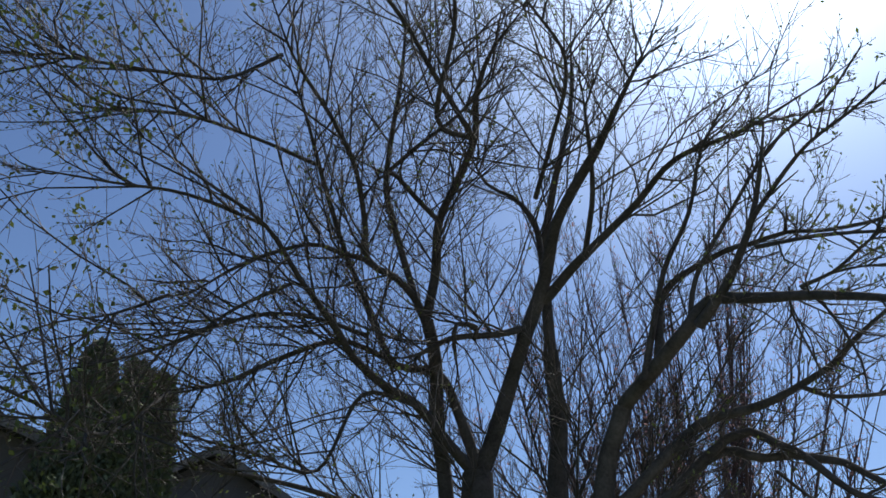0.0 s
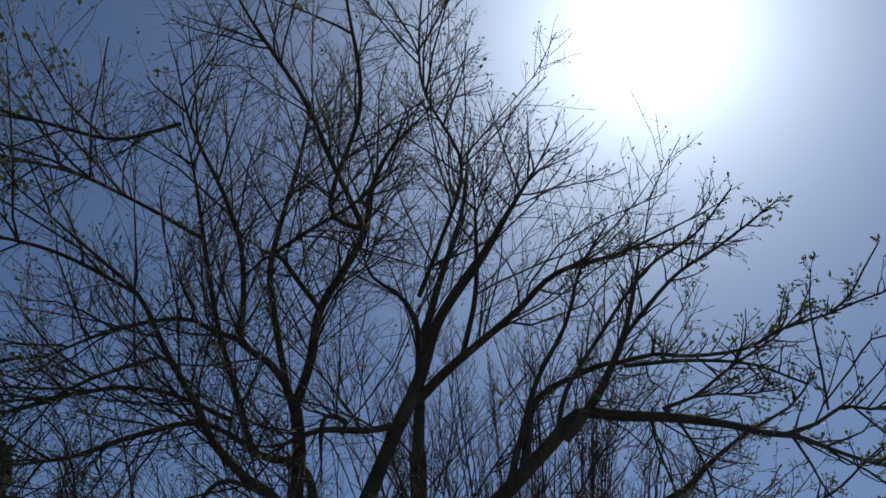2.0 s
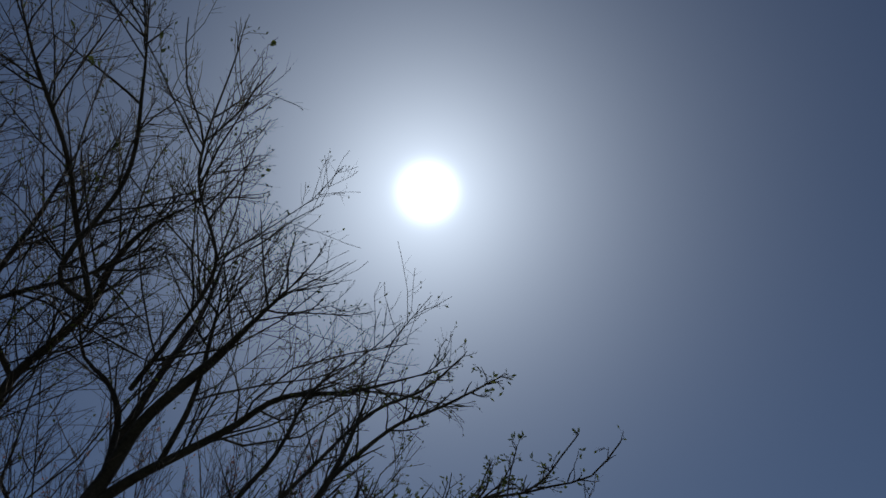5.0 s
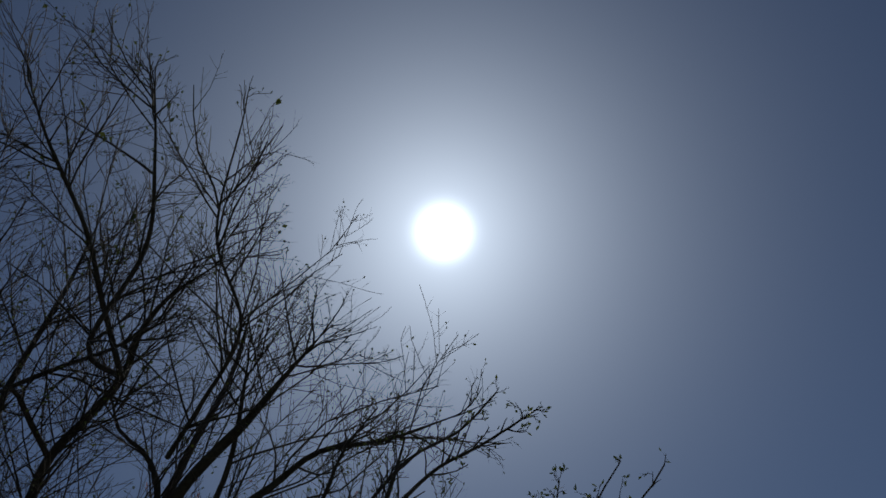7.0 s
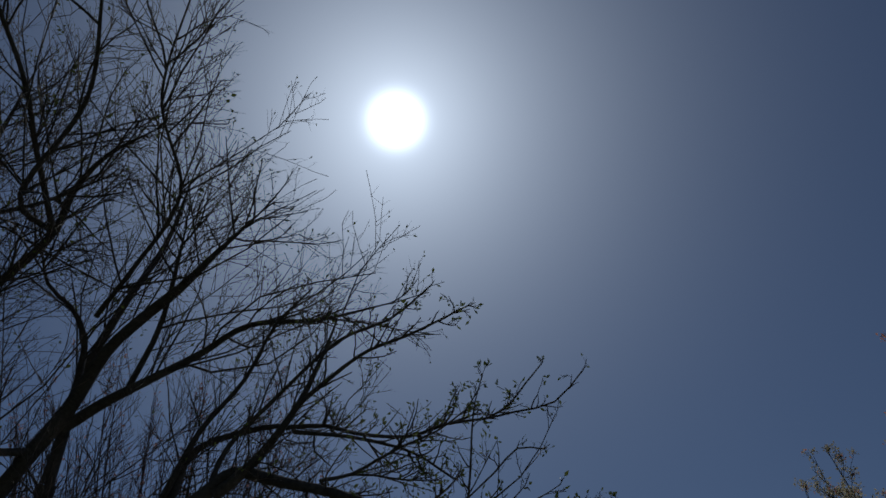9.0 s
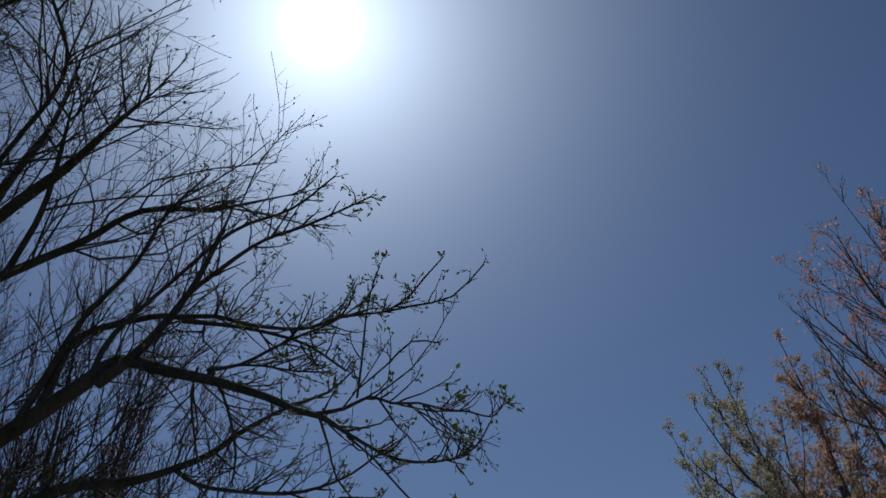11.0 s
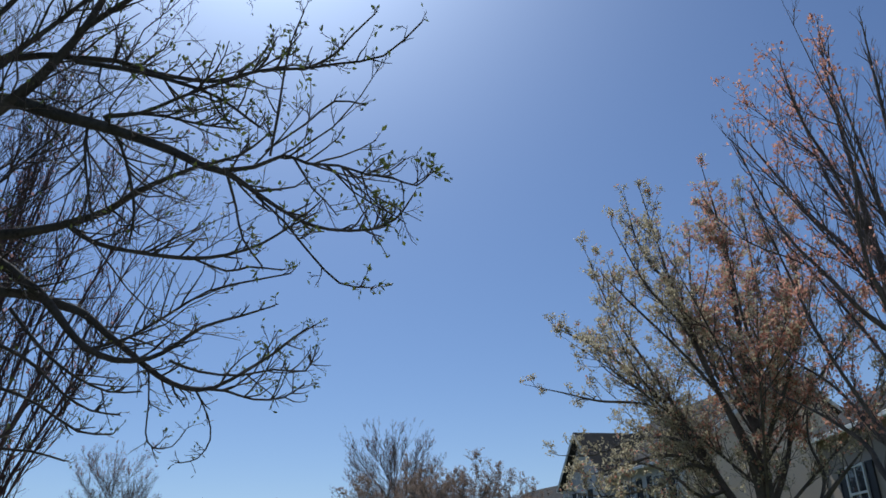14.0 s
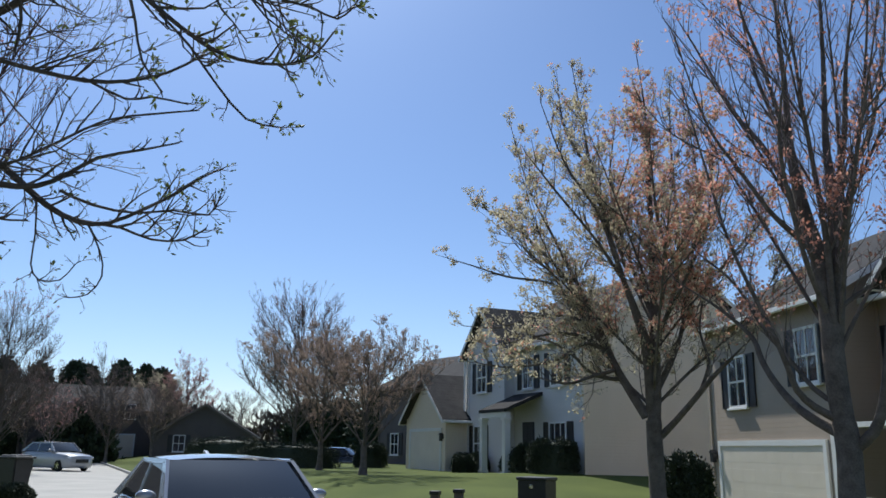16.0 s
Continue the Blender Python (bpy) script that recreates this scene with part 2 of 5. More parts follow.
def grow(P, R, count, length, spread, up, n, r0, rng, s0=0.12, wob=0.16, bend=0.12, fall=0.5, ref=0.01, s1=0.97):
    """count side shoots from each of M lines. length and spread are ranges (metres, degrees)."""
    M, N = P.shape[:2]
    idx = np.repeat(np.arange(M), count)
    s = s0 + (s1 - s0) * rng.random(len(idx))
    at = np.minimum(s * (N - 1), N - 1.001)
    i = at.astype(int)
    f = (at - i)[:, None]
    a, b = P[idx, i], P[idx, i + 1]
    start = a + (b - a) * f
    pr = R[idx, i]
    t = unit(b - a)
    v = rng.normal(size=t.shape)
    v[:, 2] += 0.25
    perp = unit(v - (v * t).sum(1, keepdims=True) * t)
    ang = np.radians(rng.uniform(*spread, len(idx)))[:, None]
    d = unit(np.cos(ang) * t + np.sin(ang) * perp + np.array([0, 0, up]))
    own = np.linalg.norm(P[:, -1] - P[:, 0], axis=1)[idx]
    L = rng.uniform(*length, len(idx)) * (1.15 - fall * s) * np.clip(own / ref, 0.3, 1.0)
    pts = [start]
    for k in range(n - 1):
        pts.append(pts[-1] + d * (L / (n - 1))[:, None])
        d = unit(d + rng.normal(size=d.shape) * wob + np.array([0, 0, bend]))
    r = np.minimum(r0 * rng.uniform(0.7, 1.25, len(idx)), pr * 0.75)
    return np.stack(pts, 1), r[:, None] * np.linspace(1, 0.4, n)[None]


def blades(at, along, length, width, rng):
    """Small folded leaves at the given points."""
    K = len(at)
    d = unit(along + rng.normal(size=(K, 3)) * 0.7)
    side = unit(np.cross(d, rng.normal(size=(K, 3))))
    nrm = np.cross(d, side)
    L = (length * rng.uniform(0.6, 1.3, K))[:, None]
    w = (width * rng.uniform(0.6, 1.3, K))[:, None]
    mid = at + d * L * 0.5
    verts = np.stack([at, mid + side * w + nrm * w * 0.35, at + d * L, mid - side * w + nrm * w * 0.35], 1)
    b = np.arange(K)[:, None] * 4
    tris = np.concatenate([b + np.array([[0, 1, 2]]), b + np.array([[0, 2, 3]])])
    return verts.reshape(-1, 3), tris


def merged(items):
    vs, qs, o = [], [], 0
    for v, q in items:
        vs.append(v)
        qs.append(q + o)
        o += len(v)
    return np.vstack(vs), np.vstack(qs)


def tree(name, label, trunk, limbs, seed, bark, twig, leaves=(), dens=4.5, l1=(0.5, 1.6), l2=(0.2, 0.65), l3=(0.06, 0.2),
         n2=8, n3=4, up=0.12, r1=0.011, r2=0.0042, r3=0.0024, group="", spread=(28, 62), bare=0.06, bend=0.1, thick=1.0, wob=0.012, s1=0.1, fall=0.75, spray=(0.2, 0.5), far=False):
    """A tree of a trunk, limbs given as (x, y, z, r) lines, and three orders of finer wood with young leaves or buds.
    leaves: (part name, material, leaf length, width, leaves a twig, pick) rows; pick chooses twig tips by place.
    far: fewer joints in the fine wood."""
    rng = np.random.default_rng(seed)
    base = trunk[0]
    top = thing(name, label, "tree", Matrix.Translation((base[0], base[1], base[2])), group)
    off = np.array(base[:3])
    tr = spline(trunk, 0.15, wob * 0.5, rng)
    tr[:3, 3] *= np.array([1.45, 1.2, 1.06])[:len(tr[:3])]
    v, q = tubes(tr[None, :, :3], tr[None, :, 3], 12)
    child("trunk", mesh_from("trunk", v - off, q, bark), top)
    l1P, l1R = [], []
    st = 0.25 if far else 0.1
    for limb in limbs:
        ln = spline(limb, st, wob, rng)
        if limb[-1][3] < 0.05:
            tail = max(3, len(ln) // 3)
            ln[-tail:, 3] = np.minimum(ln[-tail:, 3], np.linspace(ln[-tail, 3], min(limb[-1][3], 0.006), tail))
        v, q = tubes(ln[None, :, :3], ln[None, :, 3] * thick, 5 if far else 8)
        child("limb", mesh_from("limb", v - off, q, bark), top)
        thin = np.where(ln[:, 3] < bare)[0]
        if len(thin) < 3:
            continue
        seg = ln[max(thin[0] - 1, 0):]
        c = max(2, int(len(seg) * st * dens))
        side = l1
        if limb[0][3] < 0.009:  # a hanging end carries only short spurs
            side, c = (0.04, 0.16), max(2, c // 2)
        P, R = grow(seg[None, :, :3], seg[None, :, 3], c, side, spread, up, 8, r1, rng, s0=s1, bend=bend, wob=0.13, fall=fall)
        l1P.append(P)
        l1R.append(R)
        # the limb's own end runs out into a spray
        P, R = grow(seg[None, -3:, :3], seg[None, -3:, 3], 2, spray, (4, 24), up, 8, r1, rng, s0=0.8, bend=bend, wob=0.13)
        l1P.append(P)
        l1R.append(R)
    P1, R1 = np.vstack(l1P), np.vstack(l1R)
    P2, R2 = grow(P1, R1, n2, l2, (25, 60), up * 0.8, 6, r2, rng, bend=bend * 0.8, wob=0.15, ref=0.7)
    size = np.repeat(np.linalg.norm(P1[:, -1] - P1[:, 0], axis=1), n2)
    keep = rng.random(len(P2)) < np.clip(size / 0.7, 0.22, 1.0)
    P2, R2 = P2[keep], R2[keep]
    P3, R3 = grow(P2, R2, n3, l3, (25, 60), up * 0.8, 4, r3, rng, s0=0.25, bend=bend * 0.6, wob=0.15, ref=0.3)
    k1, k2, k3 = ([0, 3, 7], [0, 2, 5], [0, 3]) if far else ([0, 1, 3, 5, 7], [0, 2, 4, 5], [0, 1, 3])
    v, q = tubes(P1[:, k1], R1[:, k1], 3 if far else 5)
    child("branchwork", mesh_from("branchwork", v - off, q, bark), top, kind="stuff")
    v, q = merged([tubes(P2[:, k2], np.maximum(R2, r3)[:, k2], 3), tubes(P3[:, k3], R3[:, k3], 3)])
    child("twig_growth", mesh_from("twig_growth", v - off, q, twig), top, kind="stuff")
    tips = np.vstack([P3[:, -1], P3[:, 2], P2[:, -1]])
    dirs = np.vstack([P3[:, -1] - P3[:, -2], P3[:, 2] - P3[:, 1], P2[:, -1] - P2[:, -2]])
    for pname, mat, ll, lw, cnt, pick in leaves:
        keep = pick(tips, rng)
        t, d = np.repeat(tips[keep], cnt, 0), unit(np.repeat(dirs[keep], cnt, 0))
        v, q = blades(t + rng.normal(size=t.shape) * ll * (0.6 if cnt > 1 else 0.08), d, ll, lw, rng)
        child(pname, mesh_from(pname, v - off, q, mat, False), top, kind="stuff")
    return top


def vase(x, y, z, height, fork, width, count, r, seed, sub=3, low=0.0, leaders=1, tilt=48):
    """Trunk and limbs of a young street tree: leaders with limbs that leave along them and arch upwards within an oval crown."""
    rng = np.random.default_rng(seed)
    trunk = [(x, y, z, r), (x + 0.02, y, z + fork * 0.5, r * 0.88), (x, y, z + fork, r * 0.8)]
    limbs = []
    tops = []
    for k in range(leaders):
        a = 6.283 * k / leaders + 0.7
        off = 0.0 if leaders == 1 else width * 0.28
        rr = r * (0.6 if leaders == 1 else 0.37)
        lead = [(x, y, z + fork - 0.15, rr), (x + math.cos(a) * off * 0.4 + 0.08, y + math.sin(a) * off * 0.4, z + fork + (height - fork) * 0.25, rr * 0.75),
                (x + math.cos(a) * off * 0.8 + 0.06, y + math.sin(a) * off * 0.8, z + fork + (height - fork) * 0.62, rr * 0.4), (x + math.cos(a) * off, y + math.sin(a) * off, z + height, rr * 0.08)]
        limbs.append(lead)
        tops.append(np.array(spline(lead, 0.1)))
    for i in range(count):
        lift = ((i + rng.uniform(0, 0.8)) / count) ** 1.6 * 0.7
        a = i * 2.4 + rng.uniform(-0.3, 0.3)
        ld = tops[i % leaders]
        p0 = ld[int(lift * (len(ld) - 1))]
        zf = lift
        reach = width * (1.0 - 0.72 * zf ** 1.3) * rng.uniform(0.85, 1.08)
        climb = reach * math.tan(radians(tilt + 14 * zf)) * rng.uniform(0.85, 1.15) * (1 - low * (1 - zf))
        rr = min(p0[3] * 0.6, r * (0.27 - 0.16 * zf))
        c, s = math.cos(a), math.sin(a)
        e = np.array([x + c * reach, y + s * reach, min(p0[2] + climb, z + height * 0.98)])
        m1 = p0[:3] + (e - p0[:3]) * np.array([0.33, 0.33, 0.37])
        m2 = p0[:3] + (e - p0[:3]) * np.array([0.7, 0.7, 0.74])
        limb = [(*p0[:3], rr), (*m1, rr * 0.72), (*m2, rr * 0.4), (*e, rr * 0.1)]
        limbs.append(limb)
        for j in range(sub):
            k = rng.uniform(0.0, 0.8)
            b = a + rng.choice((-1, 1)) * rng.uniform(0.35, 1.0)
            s0 = m1 * (1 - k) + m2 * k
            run = reach * rng.uniform(0.3, 0.5)
            t = s0 + np.array([math.cos(b) * run, math.sin(b) * run, run * rng.uniform(0.7, 1.5)])
            m = (s0 + t) / 2 + np.array([math.cos(b), math.sin(b), -1.0]) * run * 0.08
            limbs.append([(*s0, rr * 0.45), (*m, rr * 0.3), (*t, rr * 0.08)])
    return trunk, limbs


def chance(p):
    return lambda tips, rng: rng.random(len(tips)) < p

# ---------------- ground and street ----------------
ALONG, ACROSS = Vector((-0.419, 0.908, 0)), Vector((0.908, 0.419, 0))   # the street's line and its right hand
KERB_L, KERB_R = -0.45, 4.3


def smooth01(a, b, v):
    t = min(1, max(0, (v - a) / (b - a)))
    return t * t * (3 - 2 * t)


def ground_z(x, y):
    s, u = x * ACROSS.x + y * ACROSS.y, x * ALONG.x + y * ALONG.y
    if KERB_L < s < KERB_R:
        return -0.06
    z = 0.1
    if s >= KERB_R:
        z += 0.55 * smooth01(4.3, 10, s) * smooth01(-4, 8, u)
        z -= 0.75 * math.exp(-((x - 9.5) ** 2 + (y - 19) ** 2) / 42)
        z += 0.18 * math.exp(-((x - 5) ** 2 + (y - 31) ** 2) / 30)
    else:
        z += 0.25 * smooth01(0.5, 6, -s)
    near = math.exp(-(x * x + y * y) / 5000)
    return z + 0.05 * near * noise.noise((x * 0.25, y * 0.25, 0.3))


def make_ground():
    ss = [-2500, -900, -300, -120, -70, -45] + list(np.arange(-36, -0.9, 1.5)) + [KERB_L - 0.151, KERB_L + 0.001, 1.9, KERB_R - 0.001, KERB_R + 0.151] + list(np.arange(5.2, 36, 1.2)) + [45, 70, 120, 300, 900, 2500]
    us = [-2500, -900, -300, -120, -60] + list(np.arange(-40, 90, 1.5)) + [110, 150, 250, 500, 1000, 2500]
    verts, quads = [], []
    for s in ss:
        for u in us:
            p = ACROSS * float(s) + ALONG * float(u)
            verts.append((p.x, p.y, ground_z(p.x, p.y)))
    n = len(us)
    for i in range(len(ss) - 1):
        for j in range(n - 1):
            quads.append((i * n + j, i * n + n + j, i * n + n + j + 1, i * n + j + 1))
    ob = new("ground", mesh_from("ground", verts, quads, GRASS))
    tagged(ob, "spring lawn ground with short green grass", "ground", kind="structure")


def strip(name, s0, s1, z0, z1, u0, u1, mat, label, category):
    bm = bmesh.new()
    for k in range(8):
        a, b = u0 + (u1 - u0) * k / 8, u0 + (u1 - u0) * (k + 1) / 8
        pts = [ACROSS * s + ALONG * u for s, u in ((s0, a), (s1, a), (s1, b - 0.02), (s0, b - 0.02))]
        lo = [bm.verts.new((p.x, p.y, z0)) for p in pts]
        hi = [bm.verts.new((p.x, p.y, z1)) for p in pts]
        bm.faces.new(hi)
        bm.faces.new(lo[::-1])
        for i in range(4):
            bm.faces.new((lo[i], lo[(i + 1) % 4], hi[(i + 1) % 4], hi[i]))
    me = bpy.data.meshes.new(name)
    bm.to_mesh(me)
    bm.free()
    me.materials.append(mat)
    tagged(new(name, me), label, category, kind="structure")


make_ground()
strip("road", KERB_L, KERB_R, -0.05, 0.0, -40, 120, CONCRETE, "pale sunlit concrete residential street", "road")
strip("kerb", KERB_L - 0.15, KERB_L, -0.1, 0.13, -40, 120, CONCRETE, "pale concrete kerb along the street", "kerb")
strip("kerb", KERB_R, KERB_R + 0.15, -0.1, 0.13, -40, 120, CONCRETE, "pale concrete kerb along the street", "kerb")


# ---------------- houses ----------------
def ring(x0, z0, x1, z1, t, ya, yb, fill=False):
    """A rectangular frame in one piece, with a recessed panel if filled."""
    bm = bmesh.new()
    sets = []
    for y in (ya, yb):
        o = [bm.verts.new((a, y, b)) for a, b in ((x0, z0), (x1, z0), (x1, z1), (x0, z1))]
        i = [bm.verts.new((a, y, b)) for a, b in ((x0 + t, z0 + t), (x1 - t, z0 + t), (x1 - t, z1 - t), (x0 + t, z1 - t))]
        sets.append((o, i))
    (fo, fi), (bo, bi) = sets
    for k in range(4):
        n = (k + 1) % 4
        bm.faces.new((fo[k], fo[n], fi[n], fi[k]))
        bm.faces.new((bo[n], bo[k], bi[k], bi[n]))
        bm.faces.new((fo[n], fo[k], bo[k], bo[n]))
        bm.faces.new((fi[k], fi[n], bi[n], bi[k]))
    if fill:
        m = [bm.verts.new((v.co.x, ya + 0.02, v.co.z)) for v in fi]
        bm.faces.new(m)
        for k in range(4):
            bm.faces.new((fi[k], fi[(k + 1) % 4], m[(k + 1) % 4], m[k]))
    bmesh.ops.recalc_face_normals(bm, faces=bm.faces)
    return bm


def window(parent, x, y, z, w, h, shutters=True, panes=2):
    """A sash window on a wall that faces -y, centred at x, its sill at z."""
    t = 0.07
    win = part("window", ring(x - w / 2, z, x + w / 2, z + h, t, y - 0.07, y + 0.02), TRIM, parent, "white sash window frame")
    part("meeting_rail", boxed(x - w / 2 + t, y - 0.06, z + h / 2 - 0.03, x + w / 2 - t, y - 0.005, z + h / 2 + 0.03), TRIM, win)
    for k in range(1, panes):
        c = x - w / 2 + w * k / panes
        part("glazing_bar", boxed(c - 0.02, y - 0.055, z + t, c + 0.02, y - 0.012, z + h / 2 - 0.03), TRIM, win)
        part("glazing_bar", boxed(c - 0.02, y - 0.055, z + h / 2 + 0.03, c + 0.02, y - 0.012, z + h - t), TRIM, win)
    part("pane", boxed(x - w / 2 + t, y - 0.03, z + t, x + w / 2 - t, y - 0.02, z + h / 2 - 0.03), PANE, win, "dark reflecting pane")
    part("pane", boxed(x - w / 2 + t, y - 0.04, z + h / 2 + 0.03, x + w / 2 - t, y - 0.03, z + h - t), PANE, win, "dark reflecting pane")
    part("sill", boxed(x - w / 2 - 0.05, y - 0.11, z - 0.05, x + w / 2 + 0.05, y + 0.01, z), TRIM, win)
    if shutters:
        for c in (x - w / 2 - 0.24, x + w / 2 + 0.24):
            bm = ring(c - 0.19, z, c + 0.19, z + h, 0.05, y - 0.05, y + 0.01, fill=True)
            part("shutter", bm, SHUTTER, parent, "black louvred shutter")


def garage_door(parent, x0, x1, y, z, h):
    door = part("garage_door", boxed(x0, y - 0.03, z, x1, y + 0.02, z + h), DOOR_WHITE, parent, "cream sectional garage door, closed")
    rows, cols = 4, max(4, int((x1 - x0) / 0.62))
    for r in range(rows):
        for c in range(cols):
            a, b = x0 + (x1 - x0) * c / cols, x0 + (x1 - x0) * (c + 1) / cols
            za, zb = z + h * r / rows, z + h * (r + 1) / rows
            part("panel", boxed(a + 0.07, y - 0.032, za + 0.09, b - 0.07, y - 0.028, zb - 0.09, 0.0018), DOOR_WHITE, door)
    bm = bmesh.new()
    box(bm, x0 - 0.14, y - 0.06, z, x0, y + 0.02, z + h)
    box(bm, x1, y - 0.06, z, x1 + 0.14, y + 0.02, z + h)
    box(bm, x0 - 0.14, y - 0.06, z + h, x1 + 0.14, y + 0.02, z + h + 0.14)
    part("door_casing", bm, TRIM, parent, "white door casing")


def gable_roof(parent, x0, x1, y0, y1, z, rise, axis="x", over=0.35, mat=None, wall=None, trim=None):
    """A gable roof whose ridge runs along the given axis, with its gable walls and white rake boards."""
    mat, trim = mat or SHINGLE, trim or TRIM
    if axis == "x":
        lo, hi, a, b = y0, y1, x0, x1
    else:
        lo, hi, a, b = x0, x1, y0, y1
    m, t = (lo + hi) / 2, 0.16
    k = rise / (m - lo)
    out = [(lo - over, z - k * over), (m, z + rise), (hi + over, z - k * over), (hi + over, z - k * over + t), (m, z + rise + t), (lo - over, z - k * over + t)]
    n = "x" if axis == "x" else "y"
    bm = bmesh.new()
    prism(bm, [out[0], out[1], out[4], out[5]], n, a - over, b + over)
    prism(bm, [out[1], out[2], out[3], out[4]], n, a - over, b + over)
    roof = part("roof", bm, mat, parent, "dark grey asphalt shingle roof")
    if wall:
        for e in (a, b - 0.2):
            part("gable", prism(bmesh.new(), [(lo, z), (m, z + rise - 0.01), (hi, z)], n, e, e + 0.2), wall, parent)
    for e in (a - over - 0.03, b + over + 0.004):
        for side in (lo - over, hi + over):
            part("rake_board", prism(bmesh.new(), [(side, z - k * over - 0.04), (m, z + rise - 0.04), (m, z + rise + t - 0.02), (side, z - k * over + t - 0.02)], n, e, e + 0.026), trim, roof, "painted rake board")
    for e, sgn in ((lo - over, -1), (hi + over, 1)):
        c0, c1 = sorted((e, e + sgn * 0.12))
        if axis == "x":
            bm = boxed(a - over, c0, z - k * over - 0.02, b + over, c1, z - k * over + 0.11, 0.02)
        else:
            bm = boxed(c0, a - over, z - k * over - 0.02, c1, b + over, z - k * over + 0.11, 0.02)
        part("gutter", bm, trim, roof, "painted gutter")
    return roof


def walls(parent, x0, x1, y0, y1, z0, z1, mat, label=""):
    t = 0.2
    w = part("wall", boxed(x0, y0, z0, x1, y0 + t, z1), mat, parent, label)
    part("wall", boxed(x0, y1 - t, z0, x1, y1, z1), mat, parent, label)
    part("wall", boxed(x0, y0 + t, z0, x0 + t, y1 - t, z1), mat, parent, label)
    part("wall", boxed(x1 - t, y0 + t, z0, x1, y1 - t, z1), mat, parent, label)
    for cx, cy in ((x0, y0), (x1, y0), (x0, y1), (x1, y1)):
        part("corner_board", boxed(cx - 0.05, cy - 0.05, z0, cx + 0.05, cy + 0.05, z1 - 0.02), mat, w)
    return w


def lantern(parent, x, y, z):
    bm = boxed(x - 0.07, y - 0.2, z, x + 0.07, y - 0.06, z + 0.26, 0.015)
    prism(bm, [(x - 0.09, z + 0.26), (x, z + 0.36), (x + 0.09, z + 0.26)], "y", y - 0.22, y - 0.04)
    box(bm, x - 0.03, y - 0.06, z + 0.1, x + 0.03, y + 0.01, z + 0.3)
    part("wall_lantern", bm, SHUTTER, parent, "black wall lantern")


def white_house():
    """Two-storey house with a projecting garage, porch and cream gable end."""
    h = thing("house", "two-storey cream and white sided house with garage and porch", "house", pose(5.35, 30.8, 0.62, 0, 0, -66.5))
    walls(h, -8.7, 0, 0, 9.5, -0.6, 5.3, SIDING_CREAM, "cream clapboard walls")
    part("front_cladding", boxed(-8.7, -0.03, -0.5, -0.06, -0.004, 5.3), SIDING_WHITE, h, "white clapboard front")
    gable_roof(h, -8.7, 0, 0, 9.5, 5.3, 3.0, "x", wall=SIDING_CREAM)
    # front cross gable
    walls(h, -8.7, -5.2, -0.5, 0.3, -0.6, 5.35, SIDING_WHITE, "white clapboard bay")
    gable_roof(h, -8.7, -5.2, -0.5, 4.5, 5.35, 1.75, "y", wall=SIDING_WHITE)
    window(h, -7.3, -0.5, 3.45, 1.0, 1.35)
    window(h, -4.0, -0.03, 3.45, 0.9, 1.35)
    window(h, -1.75, -0.03, 3.45, 1.0, 1.35)
    window(h, -1.75, -0.03, 0.6, 1.25, 1.5, panes=3)
    window(h, -7.6, -0.5, 0.5, 0.95, 1.55)
    # porch
    bm = bmesh.new()
    prism(bm, [(-1.75, 2.45), (-0.02, 3.15), (-0.02, 3.3), (-1.75, 2.58)], "x", -5.15, -2.9)
    part("porch_roof", bm, SHINGLE, h, "dark shingle porch roof")
    part("porch_beam", boxed(-5.15, -1.7, 2.25, -2.9, -1.5, 2.44), TRIM, h)
    part("porch_floor", boxed(-5.2, -1.8, -0.5, -2.8, -0.04, 0.08), CONCRETE, h)
    for x in (-5.0, -3.05):
        bm = boxed(x - 0.12, -1.72, 0.2, x + 0.12, -1.48, 2.14)
        box(bm, x - 0.16, -1.76, 0.08, x + 0.16, -1.44, 0.2)
        box(bm, x - 0.16, -1.76, 2.14, x + 0.16, -1.44, 2.25)
        part("column", bm, TRIM, h, "white porch column")
    door = part("door", boxed(-4.45, -0.08, 0.08, -3.55, -0.035, 2.13), SHUTTER, h, "dark front door, closed")
    for k in range(2):
        for r in range(3):
            part("panel", boxed(-4.37 + k * 0.42, -0.092, 0.2 + r * 0.64, -4.03 + k * 0.42, -0.078, 0.72 + r * 0.64, 0.01), SHUTTER, door)
    # garage wing
    walls(h, -13.4, -8.74, -1.6, 6.0, -0.8, 2.45, SIDING_CREAM, "cream clapboard garage walls")
    gable_roof(h, -13.4, -8.74, -1.6, 6.0, 2.45, 1.9, "y", wall=SIDING_CREAM)
    garage_door(h, -12.9, -9.3, -1.6, -0.35, 2.15)
    lantern(h, -9.0, -1.6, 1.35)
    part("downspout", boxed(-8.95, -0.64, -0.5, -8.85, -0.54, 5.0), TRIM, h, "white downspout")
    return h


